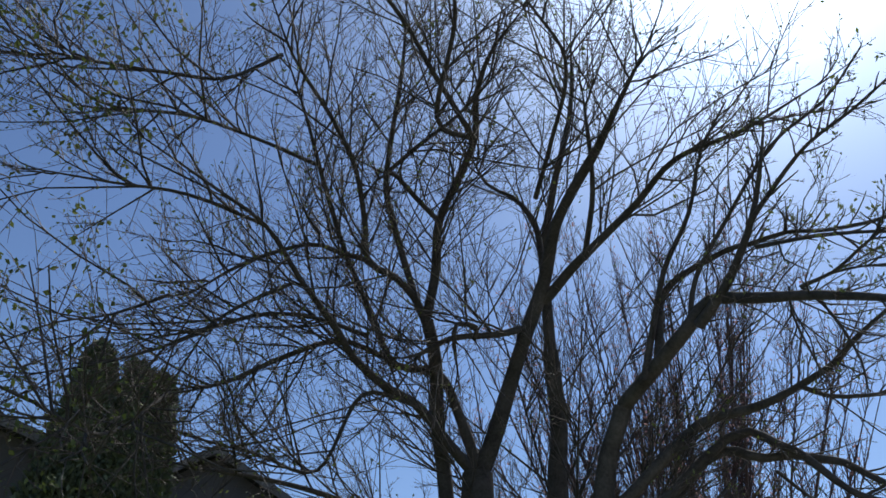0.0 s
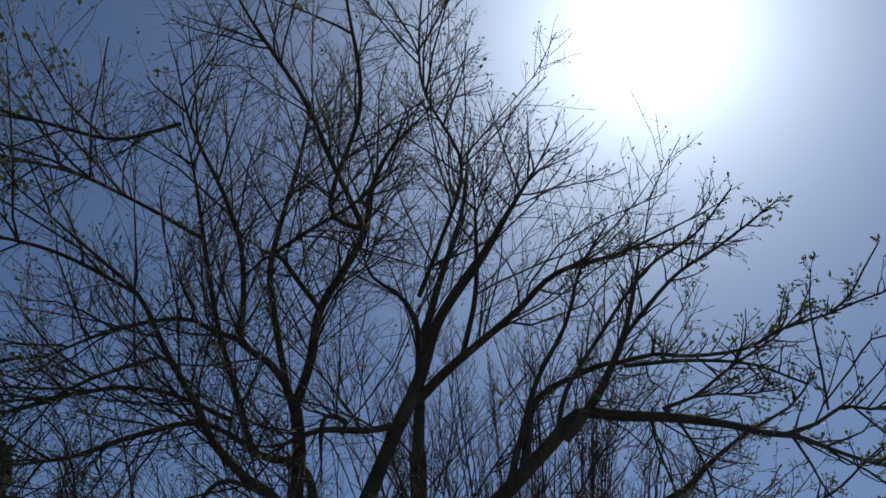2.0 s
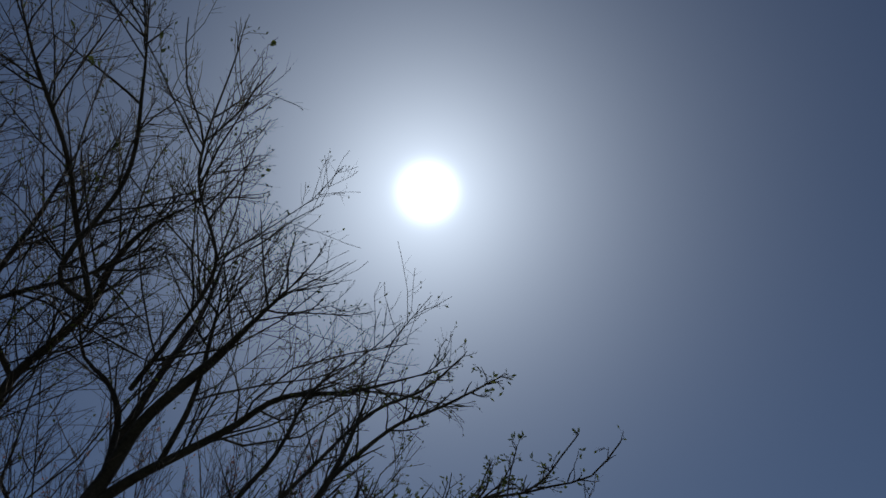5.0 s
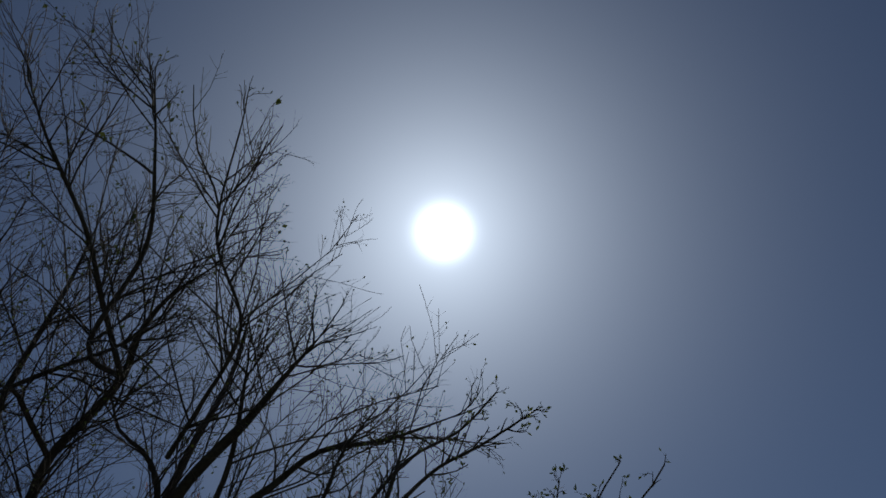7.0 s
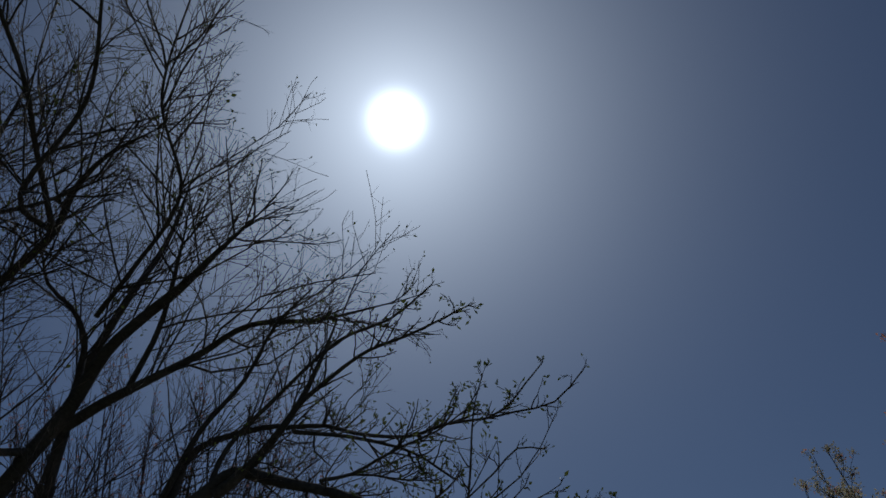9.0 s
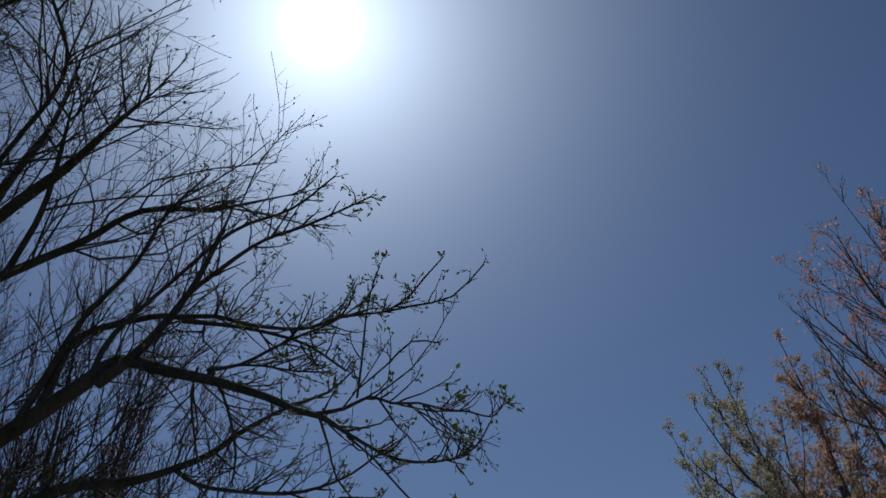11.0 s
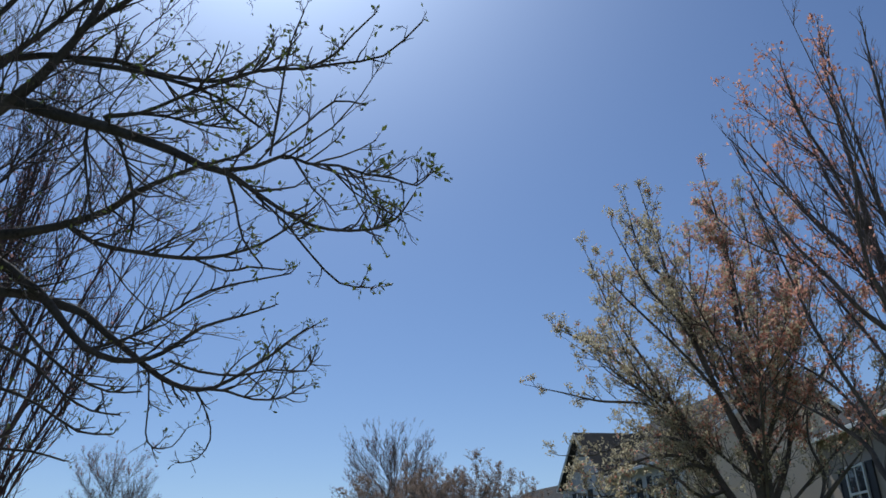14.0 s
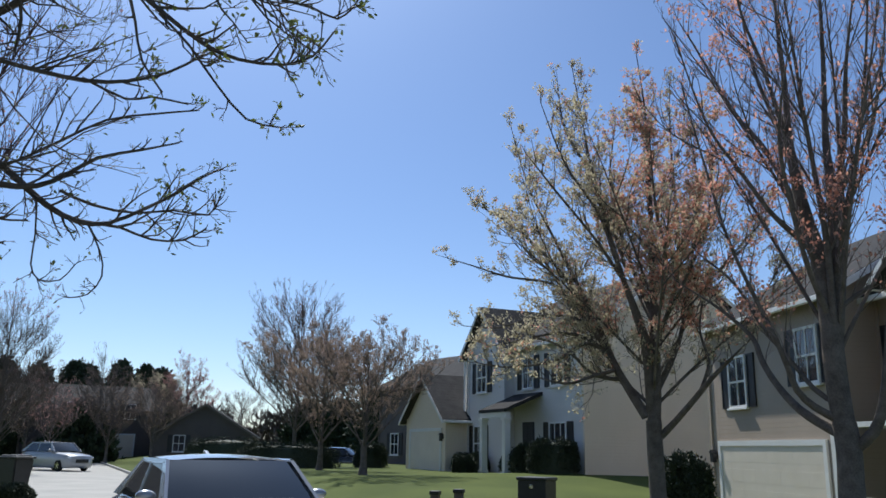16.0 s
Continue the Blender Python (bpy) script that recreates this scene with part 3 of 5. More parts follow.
def grey_house():
    """The nearest house over the street: grey siding over a wide garage."""
    h = thing("house", "two-storey grey sided house with a wide cream garage door", "house", pose(8.2, 25.4, -0.22, 0, 0, -82))
    walls(h, 0, 6.2, 0, 9.0, -0.5, 5.55, SIDING_GREY, "grey-brown clapboard walls")
    gable_roof(h, 0, 6.2, 0, 9.0, 5.55, 2.6, "x", wall=SIDING_GREY)
    garage_door(h, 0.55, 5.55, 0, -0.05, 2.12)
    window(h, 1.75, 0, 3.1, 1.0, 1.45)
    window(h, 5.2, 0, 3.5, 0.95, 1.4)
    lantern(h, 0.22, 0, 1.6)
    bm = bmesh.new()
    box(bm, 6.28, -0.16, -0.4, 6.42, -0.04, 5.3)
    box(bm, 6.25, -0.18, 2.5, 6.45, -0.02, 2.58)
    part("downspout", bm, TRIM, h, "white downspout")
    # second half, set back, with a porch
    walls(h, 6.24, 13.0, 1.2, 9.0, -0.5, 5.6, SIDING_GREY, "grey-brown clapboard walls")
    gable_roof(h, 6.24, 13.0, 1.2, 9.0, 5.6, 2.9, "x", wall=SIDING_GREY)
    walls(h, 8.2, 12.0, 0.2, 1.6, 2.6, 5.6, SIDING_GREY, "grey clapboard bay")
    gable_roof(h, 8.2, 12.0, 0.2, 4.6, 5.6, 1.5, "y", wall=SIDING_GREY)
    window(h, 10.1, 0.2, 3.4, 1.3, 1.5)
    window(h, 7.2, 1.2, 3.4, 0.9, 1.4)
    window(h, 8.0, 1.2, 0.7, 1.1, 1.5)
    part("porch_floor", boxed(6.5, -0.6, -0.4, 12.5, 1.18, 0.1), CONCRETE, h)
    part("porch_roof", boxed(6.7, -0.2, 2.45, 12.6, 1.18, 2.56), TRIM, h)
    for x in (6.7, 8.6, 10.5, 12.3):
        part("column", boxed(x - 0.08, -0.55, 0.1, x + 0.08, -0.39, 2.44), TRIM, h, "white porch column")
    part("hand_rail", boxed(6.78, -0.5, 0.95, 12.2, -0.44, 1.02), TRIM, h)
    for k in range(36):
        x = 6.9 + k * 0.147
        part("baluster", boxed(x - 0.02, -0.49, 0.12, x + 0.02, -0.45, 0.94), TRIM, h)
    return h


def plain_house(label, m, w, d, eave, rise, siding, axis="x", wins=(), garage=None):
    h = thing("house", label, "house", m)
    walls(h, -w / 2, w / 2, 0, d, -1.0, eave, siding)
    gable_roof(h, -w / 2, w / 2, 0, d, eave, rise, axis, wall=siding, trim=BROWN_TRIM)
    for x, z in wins:
        window(h, x, 0, z, 1.0, 1.4)
    if garage:
        garage_door(h, garage[0], garage[1], 0, -0.1, 2.15)
    return h


white_house()
grey_house()
plain_house("brown two-storey house behind a blossoming crab apple", pose(-1.0, 53, 0.4, 0, 0, -55), 10, 9, 5.2, 2.2, SIDING_DARK, "x", ((-3, 0.8), (0, 3.4), (3, 3.4)))
plain_house("dark brown house far down the street under bare trees", pose(-33, 76, 0.3, 0, 0, 28), 15, 10, 4.3, 2.3, SIDING_DARK, "x", ((-5, 0.8), (-5, 3.5), (0, 3.5), (5, 3.5)), (2.5, 5.5))
plain_house("low brown gabled house at the street's far bend", pose(-19.8, 72, 0.2, 0, 0, 10), 8, 10, 2.3, 2.4, SIDING_DARK, "y", ((-2, 0.8),))
plain_house("dark grey house seen beyond the far bend", pose(-48, 62, 0.3, 0, 0, 50), 14, 10, 5.4, 3.0, SIDING_DARK, "x", ((-4, 0.8), (0, 3.4), (4, 3.4)))
plain_house("brown gabled house behind the cypresses", pose(-15.0, -2.9, 0.3, 0, 0, 86), 11.5, 10, 5.6, 1.7, SIDING_DARK, "y", ((-3, 3.0), (3, 3.0)))
plain_house("brown house with shingle roof behind the maples", pose(-16.6, 5.6, 0.3, 0, 0, 71), 7.4, 9, 4.75, 2.2, SIDING_DARK, "y", ((-1.5, 2.6), (1.5, 2.6)))
plain_house("brown house with a low ridge behind the maples", pose(-13.9, 9.9, 0.3, 0, 0, 58), 5.0, 8, 5.1, 1.9, SIDING_DARK, "x", ((-1.5, 2.8), (1.5, 2.8)))

# ---------------- the near maples: limbs as (x, y, z, radius) ----------------
old_maple_limbs = []
old_maple_limbs.append([(-4.97, 3.51, 0.23, 0.12), (-5.24, 3.55, 1.92, 0.1), (-5.42, 3.58, 3.47, 0.081), (-5.32, 3.43, 3.98, 0.076), (-5.09, 3.23, 4.46, 0.071), (-4.94, 3.04, 4.70, 0.065)])
old_maple_limbs.append([(-4.94, 3.04, 4.70, 0.046), (-4.91, 2.92, 4.88, 0.042), (-4.85, 2.69, 4.97, 0.037), (-4.84, 2.43, 5.02, 0.036), (-4.65, 2.29, 5.19, 0.031), (-4.41, 2.04, 5.49, 0.026), (-4.23, 1.73, 5.68, 0.021), (-4.04, 1.27, 5.92, 0.017), (-3.81, 0.97, 6.09, 0.012)])
old_maple_limbs.append([(-4.94, 3.04, 4.70, 0.056), (-4.80, 3.04, 5.12, 0.052), (-4.60, 2.94, 5.46, 0.047), (-4.25, 2.91, 5.71, 0.042), (-3.95, 2.84, 5.89, 0.037), (-3.72, 2.68, 6.06, 0.032), (-3.40, 2.59, 6.22, 0.022), (-2.95, 2.55, 6.27, 0.017)])
old_maple_limbs.append([(-4.91, 2.92, 4.88, 0.037), (-4.95, 2.79, 5.33, 0.038), (-4.86, 2.58, 5.77, 0.034), (-4.65, 2.48, 6.08, 0.029), (-4.25, 2.33, 6.54, 0.024), (-3.87, 2.12, 6.94, 0.019)])
old_maple_limbs.append([(-4.60, 2.94, 5.46, 0.028), (-4.48, 2.63, 5.50, 0.027), (-4.36, 2.31, 5.54, 0.022), (-4.47, 2.18, 5.34, 0.017)])
old_maple_limbs.append([(-4.69, 2.50, 5.86, 0.024), (-4.30, 2.56, 5.91, 0.023), (-3.91, 2.61, 5.93, 0.018), (-3.41, 2.64, 6.03, 0.017)])
old_maple_limbs.append([(-4.84, 2.43, 5.02, 0.032), (-4.78, 2.13, 4.97, 0.026), (-4.71, 1.83, 4.90, 0.021), (-4.78, 1.43, 4.64, 0.02), (-4.85, 1.10, 4.31, 0.016)])
old_maple_limbs.append([(-5.23, 3.77, 3.60, 0.067), (-5.22, 3.50, 3.82, 0.057), (-5.13, 3.11, 4.05, 0.05), (-5.13, 2.84, 4.12, 0.045), (-5.04, 2.47, 4.24, 0.039), (-4.87, 2.18, 4.37, 0.034), (-4.69, 1.79, 4.56, 0.025), (-4.47, 1.40, 4.75, 0.02), (-4.32, 0.97, 4.80, 0.015), (-4.16, 0.40, 4.86, 0.011)])
old_maple_limbs.append([(-5.22, 3.77, 3.64, 0.067), (-5.19, 3.57, 4.07, 0.057), (-5.18, 3.34, 4.42, 0.048), (-5.28, 2.97, 4.45, 0.038), (-5.24, 2.72, 4.78, 0.033), (-5.06, 2.34, 5.16, 0.028), (-4.81, 1.98, 5.54, 0.027), (-4.51, 1.61, 5.91, 0.023), (-4.24, 1.27, 6.16, 0.018)])
old_maple_limbs.append([(-5.28, 2.97, 4.45, 0.033), (-5.29, 2.45, 4.50, 0.027), (-5.29, 1.98, 4.24, 0.026), (-5.24, 1.56, 3.93, 0.021), (-5.22, 1.18, 3.74, 0.016)])
old_maple_limbs.append([(-5.01, 2.54, 4.46, 0.027), (-4.97, 2.12, 4.47, 0.021), (-4.97, 1.68, 4.37, 0.021), (-4.99, 1.30, 4.16, 0.016), (-4.98, 0.87, 3.95, 0.012)])
old_maple_limbs.append([(-5.13, 3.11, 4.05, 0.027), (-5.18, 2.61, 4.05, 0.022), (-5.32, 2.35, 3.46, 0.017), (-5.30, 1.86, 3.49, 0.017), (-5.29, 1.24, 3.52, 0.012)])
old_maple_limbs.append([(-5.23, 3.77, 3.60, 0.096), (-5.03, 3.82, 3.97, 0.091), (-4.84, 3.84, 4.31, 0.086), (-4.54, 3.79, 4.65, 0.08), (-4.28, 3.78, 5.00, 0.075), (-3.95, 3.65, 5.33, 0.06), (-3.64, 3.60, 5.52, 0.055), (-3.31, 3.56, 5.68, 0.05), (-2.93, 3.42, 5.79, 0.039), (-2.46, 3.25, 5.93, 0.012)])
old_maple_limbs.append([(-4.31, 3.81, 4.92, 0.038), (-4.26, 3.75, 5.26, 0.033), (-4.24, 3.67, 5.56, 0.034), (-4.32, 3.52, 5.79, 0.025), (-4.46, 3.36, 5.95, 0.02), (-4.45, 3.11, 6.31, 0.015)])
old_maple_limbs.append([(-4.35, 3.83, 4.87, 0.057), (-4.04, 3.85, 5.02, 0.051), (-3.67, 3.82, 5.08, 0.041), (-3.27, 3.87, 5.24, 0.035), (-2.81, 3.80, 5.33, 0.026), (-2.29, 3.88, 5.28, 0.021), (-1.73, 3.88, 5.26, 0.016)])
old_maple_limbs.append([(-3.84, 3.83, 5.07, 0.032), (-3.59, 3.70, 5.47, 0.027), (-3.43, 3.56, 5.75, 0.023), (-3.20, 3.32, 6.12, 0.018)])
old_maple_limbs.append([(-4.51, 3.78, 4.69, 0.038), (-4.57, 3.49, 4.55, 0.037), (-4.73, 3.16, 4.49, 0.032), (-4.85, 2.92, 4.33, 0.027), (-4.88, 2.73, 4.26, 0.022)])
old_maple_limbs.append([(-4.66, 3.32, 4.50, 0.027), (-4.58, 3.29, 4.57, 0.027), (-4.65, 3.16, 4.59, 0.027), (-4.72, 3.19, 4.45, 0.023), (-4.78, 3.27, 4.25, 0.018)])
old_maple_limbs.append([(-3.85, 2.75, 5.74, 0.031), (-3.71, 2.26, 6.03, 0.026), (-3.54, 1.85, 6.24, 0.021), (-3.32, 1.20, 6.39, 0.017), (-3.17, 0.88, 6.46, 0.012)])
old_maple_limbs.append([(-3.96, 2.83, 5.86, 0.03), (-3.81, 2.38, 5.73, 0.026), (-3.25, 2.14, 6.18, 0.021), (-2.88, 1.68, 6.50, 0.017), (-2.61, 1.30, 6.66, 0.012)])
old_maple_limbs.append([(-4.02, 3.51, 5.59, 0.028), (-3.60, 3.33, 5.81, 0.023), (-3.08, 3.04, 6.13, 0.018), (-2.88, 2.39, 6.42, 0.013), (-2.24, 1.78, 6.78, 0.008)])
old_maple_limbs.append([(-4.76, 1.86, 5.68, 0.023), (-4.66, 1.21, 5.59, 0.017), (-4.52, 0.75, 5.44, 0.017), (-4.42, 0.19, 5.20, 0.012), (-4.18, -0.21, 5.22, 0.008)])
old_maple_limbs.append([(-4.20, 1.25, 6.06, 0.022), (-4.27, 0.90, 5.68, 0.017), (-4.25, 0.52, 5.50, 0.016), (-4.24, -0.14, 5.29, 0.012), (-4.15, -0.46, 5.24, 0.011)])
old_maple_limbs.append([(-4.47, 1.40, 4.75, 0.016), (-4.49, 0.84, 4.78, 0.016), (-4.44, 0.39, 4.64, 0.011), (-4.43, -0.05, 4.54, 0.007)])
old_maple_limbs.append([(-4.90, 0.97, 4.27, 0.016), (-4.89, 0.65, 4.01, 0.011), (-4.80, 0.34, 3.82, 0.007), (-4.80, 0.09, 3.62, 0.007)])
old_maple_limbs.append([(-4.72, 1.76, 4.54, 0.02), (-4.79, 1.40, 4.26, 0.016), (-4.81, 1.10, 3.95, 0.011), (-4.91, 0.65, 3.71, 0.011), (-4.92, 0.30, 3.56, 0.007)])
old_maple_limbs.append([(-5.22, 1.18, 3.74, 0.016), (-4.70, 0.74, 3.21, 0.014), (-4.32, 0.42, 3.10, 0.013), (-4.32, 0.27, 3.16, 0.013), (-4.32, 0.11, 3.20, 0.013), (-4.34, -0.28, 3.34, 0.008)])
old_maple_limbs.append([(-5.38, 3.57, 3.21, 0.05), (-5.41, 3.01, 3.25, 0.035), (-5.35, 2.39, 3.31, 0.026), (-5.34, 1.89, 3.32, 0.021), (-5.32, 1.41, 3.30, 0.02), (-5.35, 1.26, 3.33, 0.016)])
leaning_maple_limbs = []
leaning_maple_limbs.append([(-3.72, 3.91, 3.77, 0.06), (-2.97, 3.75, 4.02, 0.05), (-2.79, 3.79, 4.16, 0.044), (-2.37, 3.67, 3.95, 0.037), (-2.01, 3.6, 3.78, 0.03), (-1.66, 3.5, 3.57, 0.022), (-1.49, 3.44, 3.44, 0.019), (-1.33, 3.4, 3.35, 0.016), (-1.21, 3.42, 3.25, 0.011), (-1.04, 3.48, 3.13, 0.009), (-0.9, 3.52, 3.08, 0.008), (-0.73, 3.56, 3.08, 0.006), (-0.61, 3.58, 3.13, 0.005), (-0.52, 3.54, 3.22, 0.004)])
leaning_maple_limbs.append([(-1.35, 3.4, 3.37, 0.012), (-1.2, 3.38, 3.37, 0.01), (-1.05, 3.32, 3.38, 0.008), (-0.93, 3.28, 3.3, 0.007), (-0.79, 3.26, 3.26, 0.006), (-0.67, 3.23, 3.19, 0.005), (-0.55, 3.22, 3.15, 0.005), (-0.45, 3.23, 3.11, 0.004), (-0.39, 3.22, 3.16, 0.003)])
leaning_maple_limbs.append([(-1.12, 3.35, 3.39, 0.006), (-1.07, 3.26, 3.51, 0.006), (-1.04, 3.22, 3.69, 0.005), (-1.0, 3.18, 3.84, 0.004), (-0.94, 3.15, 3.97, 0.003)])
leaning_maple_limbs.append([(-1.2, 3.43, 3.24, 0.006), (-1.07, 3.47, 3.12, 0.006), (-0.96, 3.5, 2.98, 0.005), (-0.84, 3.53, 2.85, 0.005), (-0.72, 3.58, 2.84, 0.004)])
leaning_maple_limbs.append([(-1.33, 3.4, 3.35, 0.008), (-1.29, 3.45, 3.2, 0.006), (-1.27, 3.51, 3.06, 0.005), (-1.19, 3.54, 2.94, 0.004)])
leaning_maple_limbs.append([(-2.05, 3.6, 3.85, 0.014), (-1.86, 3.57, 3.84, 0.01), (-1.68, 3.55, 3.89, 0.009), (-1.5, 3.52, 3.92, 0.007), (-1.3, 3.5, 3.95, 0.006), (-1.12, 3.46, 4.01, 0.004)])
leaning_maple_limbs.append([(-1.9, 3.6, 3.85, 0.009), (-1.72, 3.59, 3.81, 0.007), (-1.53, 3.56, 3.73, 0.006), (-1.34, 3.59, 3.7, 0.004)])
leaning_maple_limbs.append([(-2.08, 3.62, 3.87, 0.011), (-2.04, 3.75, 3.76, 0.009), (-2.01, 3.83, 3.6, 0.009), (-2.0, 3.89, 3.44, 0.008), (-2.03, 3.93, 3.3, 0.005)])
leaning_maple_limbs.append([(-2.15, 3.63, 3.9, 0.009), (-2.22, 3.71, 3.79, 0.008), (-2.21, 3.77, 3.59, 0.007), (-2.19, 3.84, 3.4, 0.006)])
leaning_maple_limbs.append([(-3.93, 3.94, 3.1, 0.05), (-3.37, 4.22, 3.56, 0.042), (-2.99, 4.27, 3.57, 0.035), (-2.77, 4.24, 3.56, 0.028), (-2.53, 4.22, 3.59, 0.024), (-2.29, 4.13, 3.6, 0.02), (-2.09, 4.01, 3.63, 0.018), (-1.95, 4.03, 3.71, 0.013), (-1.78, 4.06, 3.79, 0.011), (-1.54, 4.05, 3.83, 0.008), (-1.37, 4.0, 3.91, 0.005)])
leaning_maple_limbs.append([(-2.56, 4.22, 3.58, 0.017), (-2.42, 4.23, 3.48, 0.015), (-2.22, 4.29, 3.43, 0.013), (-1.92, 4.37, 3.39, 0.013), (-1.71, 4.41, 3.41, 0.01), (-1.52, 4.43, 3.47, 0.008), (-1.36, 4.43, 3.56, 0.007), (-1.2, 4.42, 3.63, 0.005)])
leaning_maple_limbs.append([(-1.92, 4.37, 3.4, 0.008), (-1.72, 4.46, 3.33, 0.007), (-1.59, 4.46, 3.35, 0.007), (-1.41, 4.52, 3.34, 0.005)])
leaning_maple_limbs.append([(-4.06, 3.93, 2.55, 0.05), (-3.55, 4.47, 3.41, 0.043), (-3.18, 4.62, 3.36, 0.033), (-3.01, 4.69, 3.35, 0.031), (-2.84, 4.73, 3.29, 0.03), (-2.71, 4.76, 3.24, 0.026), (-2.57, 4.77, 3.12, 0.022), (-2.41, 4.8, 2.99, 0.02), (-2.24, 4.83, 2.85, 0.018), (-2.09, 4.9, 2.78, 0.016), (-1.94, 4.96, 2.79, 0.012), (-1.78, 5.08, 2.92, 0.011), (-1.64, 5.18, 3.05, 0.009), (-1.52, 5.27, 3.19, 0.007), (-1.42, 5.35, 3.28, 0.006)])
leaning_maple_limbs.append([(-4.02, 3.93, 2.8, 0.048), (-3.35, 4.5, 3.53, 0.037), (-3.04, 4.6, 3.41, 0.032), (-2.89, 4.64, 3.28, 0.03), (-2.75, 4.67, 3.1, 0.024), (-2.63, 4.68, 2.99, 0.022), (-2.47, 4.72, 2.92, 0.02), (-2.28, 4.76, 2.93, 0.016), (-2.13, 4.78, 3.01, 0.014), (-1.97, 4.79, 3.12, 0.011), (-1.74, 4.83, 3.19, 0.009), (-1.56, 4.89, 3.26, 0.005)])
leaning_maple_limbs.append([(-2.05, 4.92, 2.78, 0.011), (-1.88, 4.99, 2.78, 0.009), (-1.74, 5.09, 2.74, 0.007), (-1.58, 5.15, 2.75, 0.007), (-1.46, 5.18, 2.83, 0.005)])
leaning_maple_limbs.append([(-2.17, 4.81, 2.93, 0.009), (-2.02, 4.88, 2.88, 0.009), (-1.82, 5.01, 2.88, 0.007), (-1.63, 5.08, 2.92, 0.007), (-1.45, 5.18, 2.92, 0.006), (-1.39, 5.2, 3.03, 0.005)])
leaning_maple_limbs.append([(-2.63, 4.68, 2.99, 0.011), (-2.4, 4.75, 3.06, 0.009), (-2.19, 4.8, 3.2, 0.009), (-1.97, 4.84, 3.35, 0.007), (-1.71, 4.89, 3.42, 0.007), (-1.48, 4.91, 3.46, 0.005)])
leaning_maple_limbs.append([(-2.29, 4.81, 2.89, 0.006), (-2.28, 4.82, 2.67, 0.005), (-2.28, 4.81, 2.5, 0.005), (-2.24, 4.83, 2.42, 0.005), (-2.15, 4.88, 2.43, 0.004), (-2.09, 4.9, 2.52, 0.004)])
leaning_maple_limbs.append([(-2.04, 4.92, 2.77, 0.006), (-1.97, 4.95, 2.62, 0.005), (-1.95, 4.96, 2.48, 0.005), (-2.01, 4.94, 2.37, 0.004), (-2.1, 4.9, 2.34, 0.004)])
leaning_maple_limbs.append([(-4.08, 3.92, 2.3, 0.03), (-3.39, 4.59, 3.09, 0.017), (-3.17, 4.69, 3.05, 0.013), (-2.98, 4.76, 2.93, 0.011), (-2.84, 4.85, 2.78, 0.009), (-2.69, 4.94, 2.68, 0.007), (-2.54, 5.02, 2.66, 0.006)])
leaning_maple_limbs.append([(-4.1, 3.92, 2.0, 0.03), (-3.46, 4.66, 2.84, 0.018), (-3.17, 4.76, 2.81, 0.011), (-2.98, 4.88, 2.72, 0.01), (-2.76, 4.96, 2.57, 0.008), (-2.59, 5.05, 2.56, 0.006)])
leaning_maple_limbs.append([(-4.11, 3.92, 1.8, 0.03), (-3.43, 4.69, 2.58, 0.015), (-3.13, 4.78, 2.48, 0.009), (-2.98, 4.88, 2.47, 0.008), (-2.82, 4.98, 2.42, 0.006)])
leaning_maple_limbs.append([(-3.13, 4.66, 3.28, 0.013), (-2.95, 4.73, 3.06, 0.011), (-2.75, 4.79, 2.89, 0.009), (-2.57, 4.89, 2.8, 0.007), (-2.41, 4.98, 2.81, 0.006)])
leaning_maple_limbs.append([(-3.3, 3.84, 3.93, 0.04), (-3.19, 3.86, 4.42, 0.027), (-2.66, 3.89, 4.51, 0.02), (-2.45, 3.85, 4.44, 0.018), (-2.18, 3.85, 4.39, 0.015), (-1.9, 3.77, 4.22, 0.013), (-1.56, 3.72, 4.09, 0.011), (-1.28, 3.61, 4.04, 0.009), (-1.03, 3.54, 3.97, 0.007), (-0.85, 3.48, 3.93, 0.006), (-0.61, 3.38, 3.87, 0.005), (-0.42, 3.3, 3.97, 0.004)])
leaning_maple_limbs.append([(-1.03, 3.54, 3.97, 0.006), (-0.89, 3.52, 4.01, 0.006), (-0.77, 3.45, 4.07, 0.005), (-0.66, 3.42, 4.15, 0.004)])
leaning_maple_limbs.append([(-1.14, 3.34, 3.41, 0.005), (-0.98, 3.39, 3.56, 0.005), (-0.85, 3.38, 3.66, 0.005), (-0.71, 3.36, 3.61, 0.004)])
leaning_maple_limbs.append([(-2.88, 3.76, 4.0, 0.042), (-2.66, 3.73, 4.11, 0.034), (-2.47, 3.67, 4.22, 0.028), (-2.26, 3.62, 4.43, 0.022), (-2.08, 3.55, 4.7, 0.015), (-1.94, 3.45, 4.88, 0.009)])
leaning_maple_limbs.append([(-2.28, 3.61, 4.4, 0.018), (-2.02, 3.58, 4.53, 0.015), (-1.74, 3.49, 4.59, 0.011), (-1.43, 3.4, 4.57, 0.009), (-1.03, 3.32, 4.62, 0.005)])
leaning_maple_limbs.append([(-2.33, 3.71, 4.29, 0.017), (-2.06, 3.67, 4.18, 0.014), (-1.8, 3.63, 4.06, 0.012), (-1.47, 3.55, 3.86, 0.008), (-1.19, 3.43, 3.58, 0.006)])
leaning_maple_limbs.append([(-3.41, 3.79, 3.82, 0.028), (-3.25, 3.79, 4.17, 0.024), (-3.08, 3.79, 4.53, 0.02), (-2.77, 3.77, 4.84, 0.016), (-2.53, 3.69, 5.17, 0.012), (-2.23, 3.63, 5.37, 0.008)])
